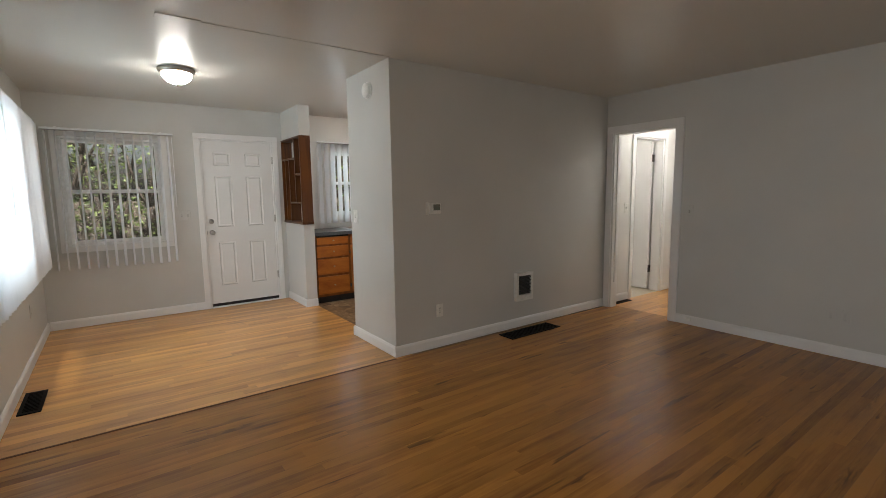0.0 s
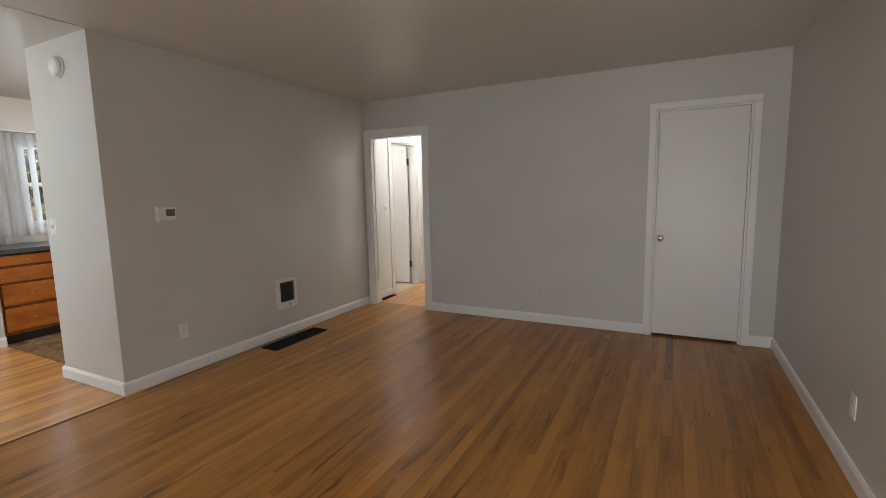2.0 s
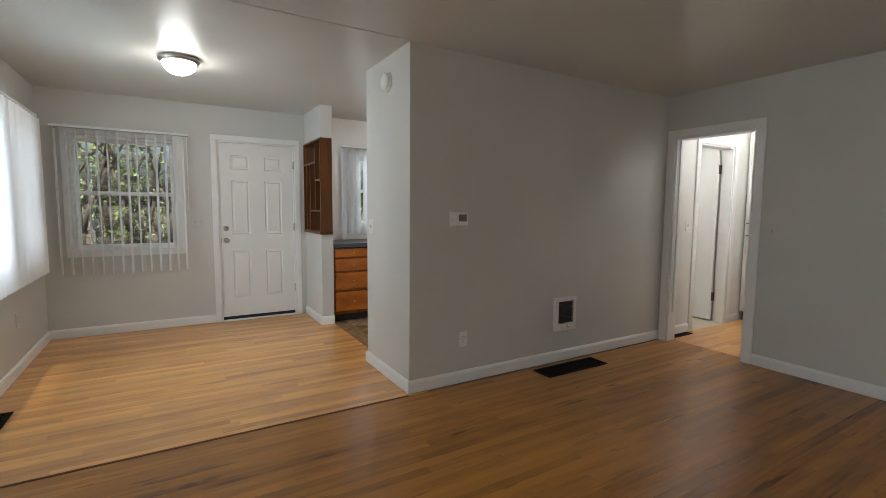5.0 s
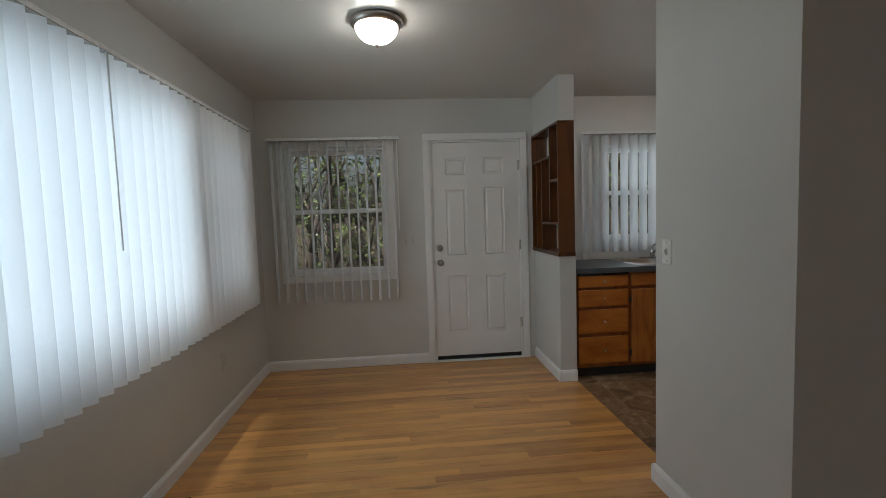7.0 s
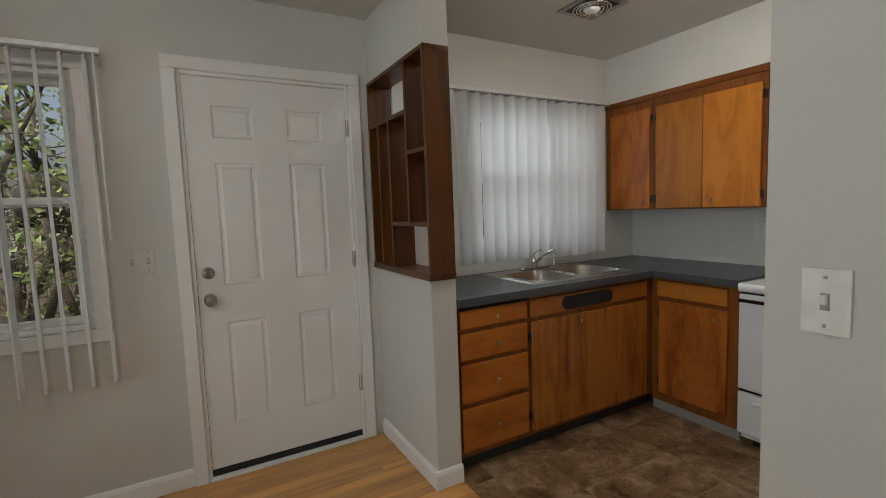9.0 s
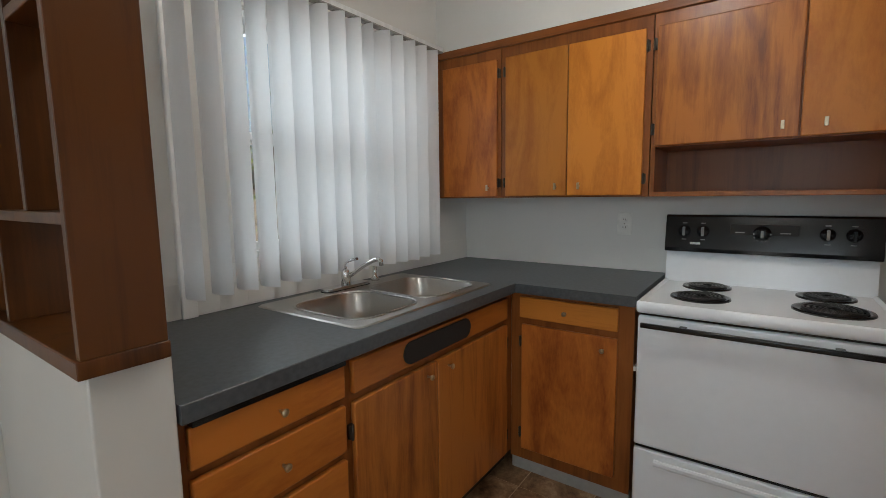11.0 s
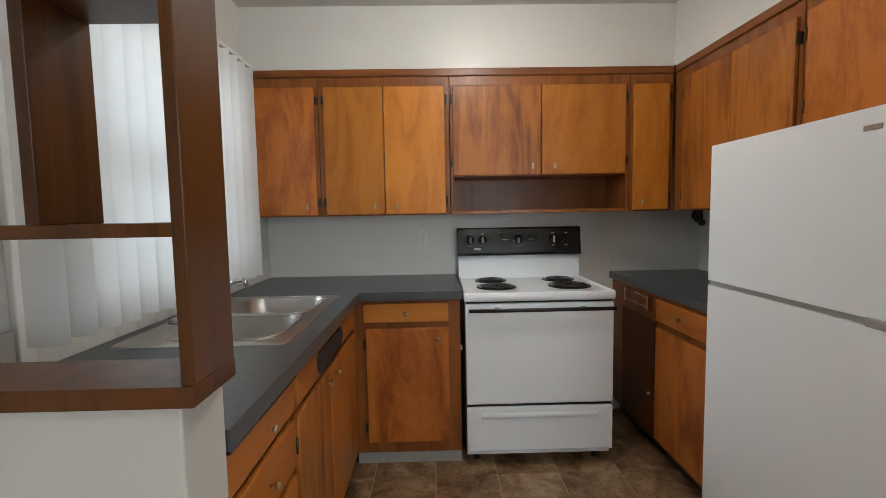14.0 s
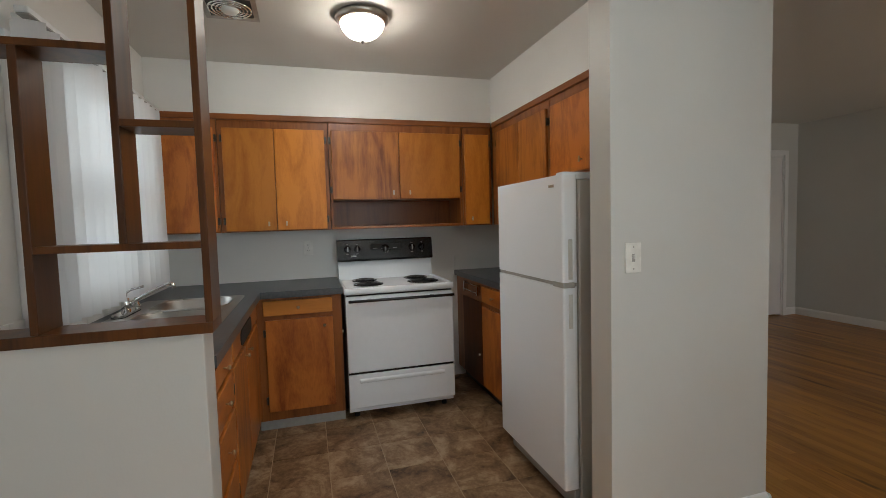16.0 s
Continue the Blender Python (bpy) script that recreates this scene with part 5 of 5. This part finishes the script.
# ---- the open shelf in the partition ----
def divider_shelf():
    x0, x1, y0, y1, z0, z1, t = 2.272, 2.404, 5.82, YN - 0.002, 1.02, 2.075, 0.02
    th = thing("divider_shelf", (2.35, 6.18, z0), "dark stained open wooden shelf set in the partition", "shelf")
    part("sill", box(x0 - 0.006, y0, z0, x1 + 0.004, y1, z0 + 0.032, 0.003), M_SHELF, th)
    part("top_board", box(x0, y0, z1 - t, x1, y1, z1, 0.002), M_SHELF, th)
    part("post", box(x0, y0, z0 + 0.032, x1, y0 + t, z1 - t, 0.002), M_SHELF, th)
    part("post", box(x0, y1 - t, z0 + 0.032, x1, y1, z1 - t, 0.002), M_SHELF, th)
    hm, hr, ht = 1.28, 1.625, 1.825
    v1, v2, v0 = 6.255, 6.035, 6.405
    part("upright", box(x0 + 0.002, v1 - t / 2, z0 + 0.032, x1 - 0.002, v1 + t / 2, ht - t / 2, 0.002), M_SHELF, th)
    part("upright", box(x0 + 0.002, v0 - t / 2, z0 + 0.032, x1 - 0.002, v0 + t / 2, ht - t / 2, 0.002), M_SHELF, th)
    part("upright", box(x0 + 0.002, v2 - t / 2, hm + t / 2, x1 - 0.002, v2 + t / 2, z1 - t, 0.002), M_SHELF, th)
    part("board", box(x0 + 0.002, y0 + t, hm - t / 2, x1 - 0.002, v1 - t / 2, hm + t / 2, 0.002), M_SHELF, th)
    part("board", box(x0 + 0.002, y0 + t, hr - t / 2, x1 - 0.002, v2 - t / 2, hr + t / 2, 0.002), M_SHELF, th)
    part("board", box(x0 + 0.002, v2 + t / 2, ht - t / 2, x1 - 0.002, y1 - t, ht + t / 2, 0.002), M_SHELF, th)


divider_shelf()


# ---- garden ----
solid("ground", cells([-60, 60], [-60, 60], -0.6, -0.45, lambda u, v: True, (0, 1, 2)), M_SOIL, "bare garden soil round the house", "ground", "structure")


def shrub(x, y, high, seed, leaves):
    """A many-stemmed shrub: leaning stems, side twigs, and leaves in loose clumps."""
    rng = random.Random(seed)
    th = thing("shrub_tree", (x, y, -0.45), "tall leafy garden shrub with many bare stems", "shrub", "garden shrubs")
    tips = []
    for s in range(rng.randint(6, 8)):
        a = rng.uniform(0, 2 * math.pi)
        p = Vector((x + 0.25 * math.cos(a), y + 0.2 * math.sin(a), -0.47))
        pts = [p]
        lean = Vector((rng.uniform(-0.3, 0.3), rng.uniform(-0.15, 0.15), 1)).normalized()
        for k in range(7):
            lean = (lean + Vector((rng.uniform(-0.25, 0.25), rng.uniform(-0.2, 0.2), 0.05))).normalized()
            p = p + lean * high / 7
            pts.append(p)
        b = bmesh.new()
        for k in range(len(pts) - 1):
            r = 0.05 * (1 - k / 8)
            rod(pts[k], pts[k + 1], r, 7, b, r * 0.86)
            tips.append(pts[k + 1])
        for k in range(2, 7):
            for q in range(2):
                d = Vector((rng.uniform(-1, 1), rng.uniform(-0.7, 0.7), rng.uniform(-0.1, 0.7))).normalized()
                e = pts[k] + d * rng.uniform(0.3, 0.6)
                rod(pts[k], e, 0.009, 5, b, 0.003)
                tips.append(e)
        part("stem", b, M_BARK, th)
    verts, faces = [], []
    for k in range(leaves):
        c = rng.choice(tips) + Vector((rng.gauss(0, 0.13), rng.gauss(0, 0.13), rng.gauss(0, 0.12)))
        d = Vector((rng.uniform(-1, 1), rng.uniform(-1, 1), rng.uniform(-0.9, 0.3))).normalized()
        w = d.orthogonal()
        w.rotate(Matrix.Rotation(rng.uniform(0, 6.28), 3, d))
        ln = rng.uniform(0.03, 0.062) if rng.random() < 0.8 else rng.uniform(0.062, 0.1)
        i = len(verts)
        n = d.cross(w) * ln * 0.12
        verts += [c, c + d * ln * 0.5 + w * ln * 0.28 + n, c + d * ln, c + d * ln * 0.5 - w * ln * 0.28 + n]
        faces += [(i, i + 1, i + 2), (i, i + 2, i + 3)]
    off = Vector((x, y, -0.45))
    me = bpy.data.meshes.new("crown")
    me.from_pydata([v - off for v in verts], [], faces)
    me.materials.append(M_LEAF)
    ob = new("crown", me)
    ob.parent = th


for i, (sx, sy, sh) in enumerate(((-1.5, 9.0, 3.2), (-0.6, 8.8, 3.6), (0.3, 9.0, 3.3), (1.1, 8.7, 3.0), (-0.1, 9.6, 4.0), (1.0, 9.7, 4.2), (2.2, 9.4, 3.2), (3.4, 9.2, 2.8), (4.6, 9.6, 3.4), (-1.5, 9.9, 4.0))):
    shrub(sx, sy, sh, 11 + i, 1150)
fence = thing("garden_fence", (1.5, 10.9, -0.45), "weathered grey board fence behind the shrubs", "fence")
fb = bpy.data.meshes.new("board")
bm0 = box(-0.07, -0.012, -0.02, 0.07, 0.012, 1.75, 0.004, 1)
bm0.to_mesh(fb)
bm0.free()
fb.materials.append(M_FENCE)
for i in range(70):
    ob = new("board", fb)
    ob.parent, ob.location = fence, (-5.2 + i * 0.15, 0, 0)


# ---- floors ----
def strip_floor(name, x0, x1, y0, y1, label, seed, near, single=M_OAK, joined=M_OAK2):
    """Oak strips along x: those within the near stretch of the plan are single planks, the others one joined mesh."""
    rng = random.Random(seed)
    base = solid(name, box(x0, y0, -0.06, x1, y1, -0.004), M_SUB, label, "floor", "structure")
    at = base.location.copy()
    me = bpy.data.meshes.new("plank")
    b = bmesh.new()
    bmesh.ops.create_cube(b, size=1.0)
    for v in b.verts:
        v.co.z = 0.0 if v.co.z > 0 else -0.006
    b.to_mesh(me)
    b.free()
    me.materials.append(single)
    w = 0.0572
    rest, made = bmesh.new(), 0
    y = y0
    while y < y1 - 0.005:
        wide = min(w, y1 - y)
        x = x0 - rng.uniform(0, 0.9)
        while x < x1:
            ln = rng.uniform(0.5, 2.6)
            a, c = max(x, x0), min(x + ln, x1)
            x += ln
            if c - a < 0.02:
                continue
            g = 0.00025
            if made < 390 and near[0] < (a + c) / 2 < near[1] and near[2] < y < near[3]:
                ob = new("plank", me)
                ob.parent = base
                ob.location = Vector(((a + c) / 2, y + wide / 2, 0)) - at
                ob.scale = (c - a - 2 * g, wide - 2 * g, 1)
                made += 1
            else:
                box(a + g, y + g, -0.006, c - g, y + wide - g, 0.0, 0, 1, rest)
        y += wide
    r = part("strips", rest, joined, base)
    tagged(r, kind="stuff")


strip_floor("floor_living", XW, XE + 0.12, YS, 3.62, "honey-brown oak strip floor of the living room", 3, (-0.3, 5.3, -0.5, 3.62))
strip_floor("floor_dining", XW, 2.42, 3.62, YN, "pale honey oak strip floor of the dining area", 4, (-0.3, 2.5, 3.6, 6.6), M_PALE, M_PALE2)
strip_floor("floor_hall", XE + 0.12, 7.10, 2.55, 3.67, "honey oak strip floor of the hall", 5, (5.2, 6.2, 2.6, 3.7), M_PALE, M_PALE2)
solid("floor_bath", box(XE + 0.12, 3.67, -0.06, 7.10, 5.4, -0.001), M_BATHV, "beige vinyl bathroom floor", "floor", "structure")
solid("floor_closet", box(XE + 0.12, YS, -0.06, XE + 0.76, 1.0, -0.0005), M_VINYLW, "plain closet floor", "floor", "structure")
kf = solid("floor_kitchen", box(2.42, GY + 0.0, -0.06, KX, KY, -0.002), M_GROUT, "brown stone-look vinyl tile kitchen floor", "floor", "structure")
tile_me = bpy.data.meshes.new("tile")
tb = bmesh.new()
bmesh.ops.create_cube(tb, size=1.0)
for v in tb.verts:
    v.co.z = 0.0 if v.co.z > 0 else -0.005
tb.to_mesh(tile_me)
tb.free()
tile_me.materials.append(M_TILE)
for i in range(-5, 4):
    for j in range(-6, 5):
        a, c = max(3.79 + i * 0.305, 2.42), min(3.79 + (i + 1) * 0.305, KX)
        d, e = max(5.482 + j * 0.305, GY + 0.1), min(5.482 + (j + 1) * 0.305, KY)
        if c - a > 0.01 and e - d > 0.01:
            ob = new("tile", tile_me)
            ob.parent = kf
            ob.location = Vector(((a + c) / 2, (d + e) / 2, 0)) - kf.location
            ob.scale = (c - a - 0.0045, e - d - 0.0045, 1)
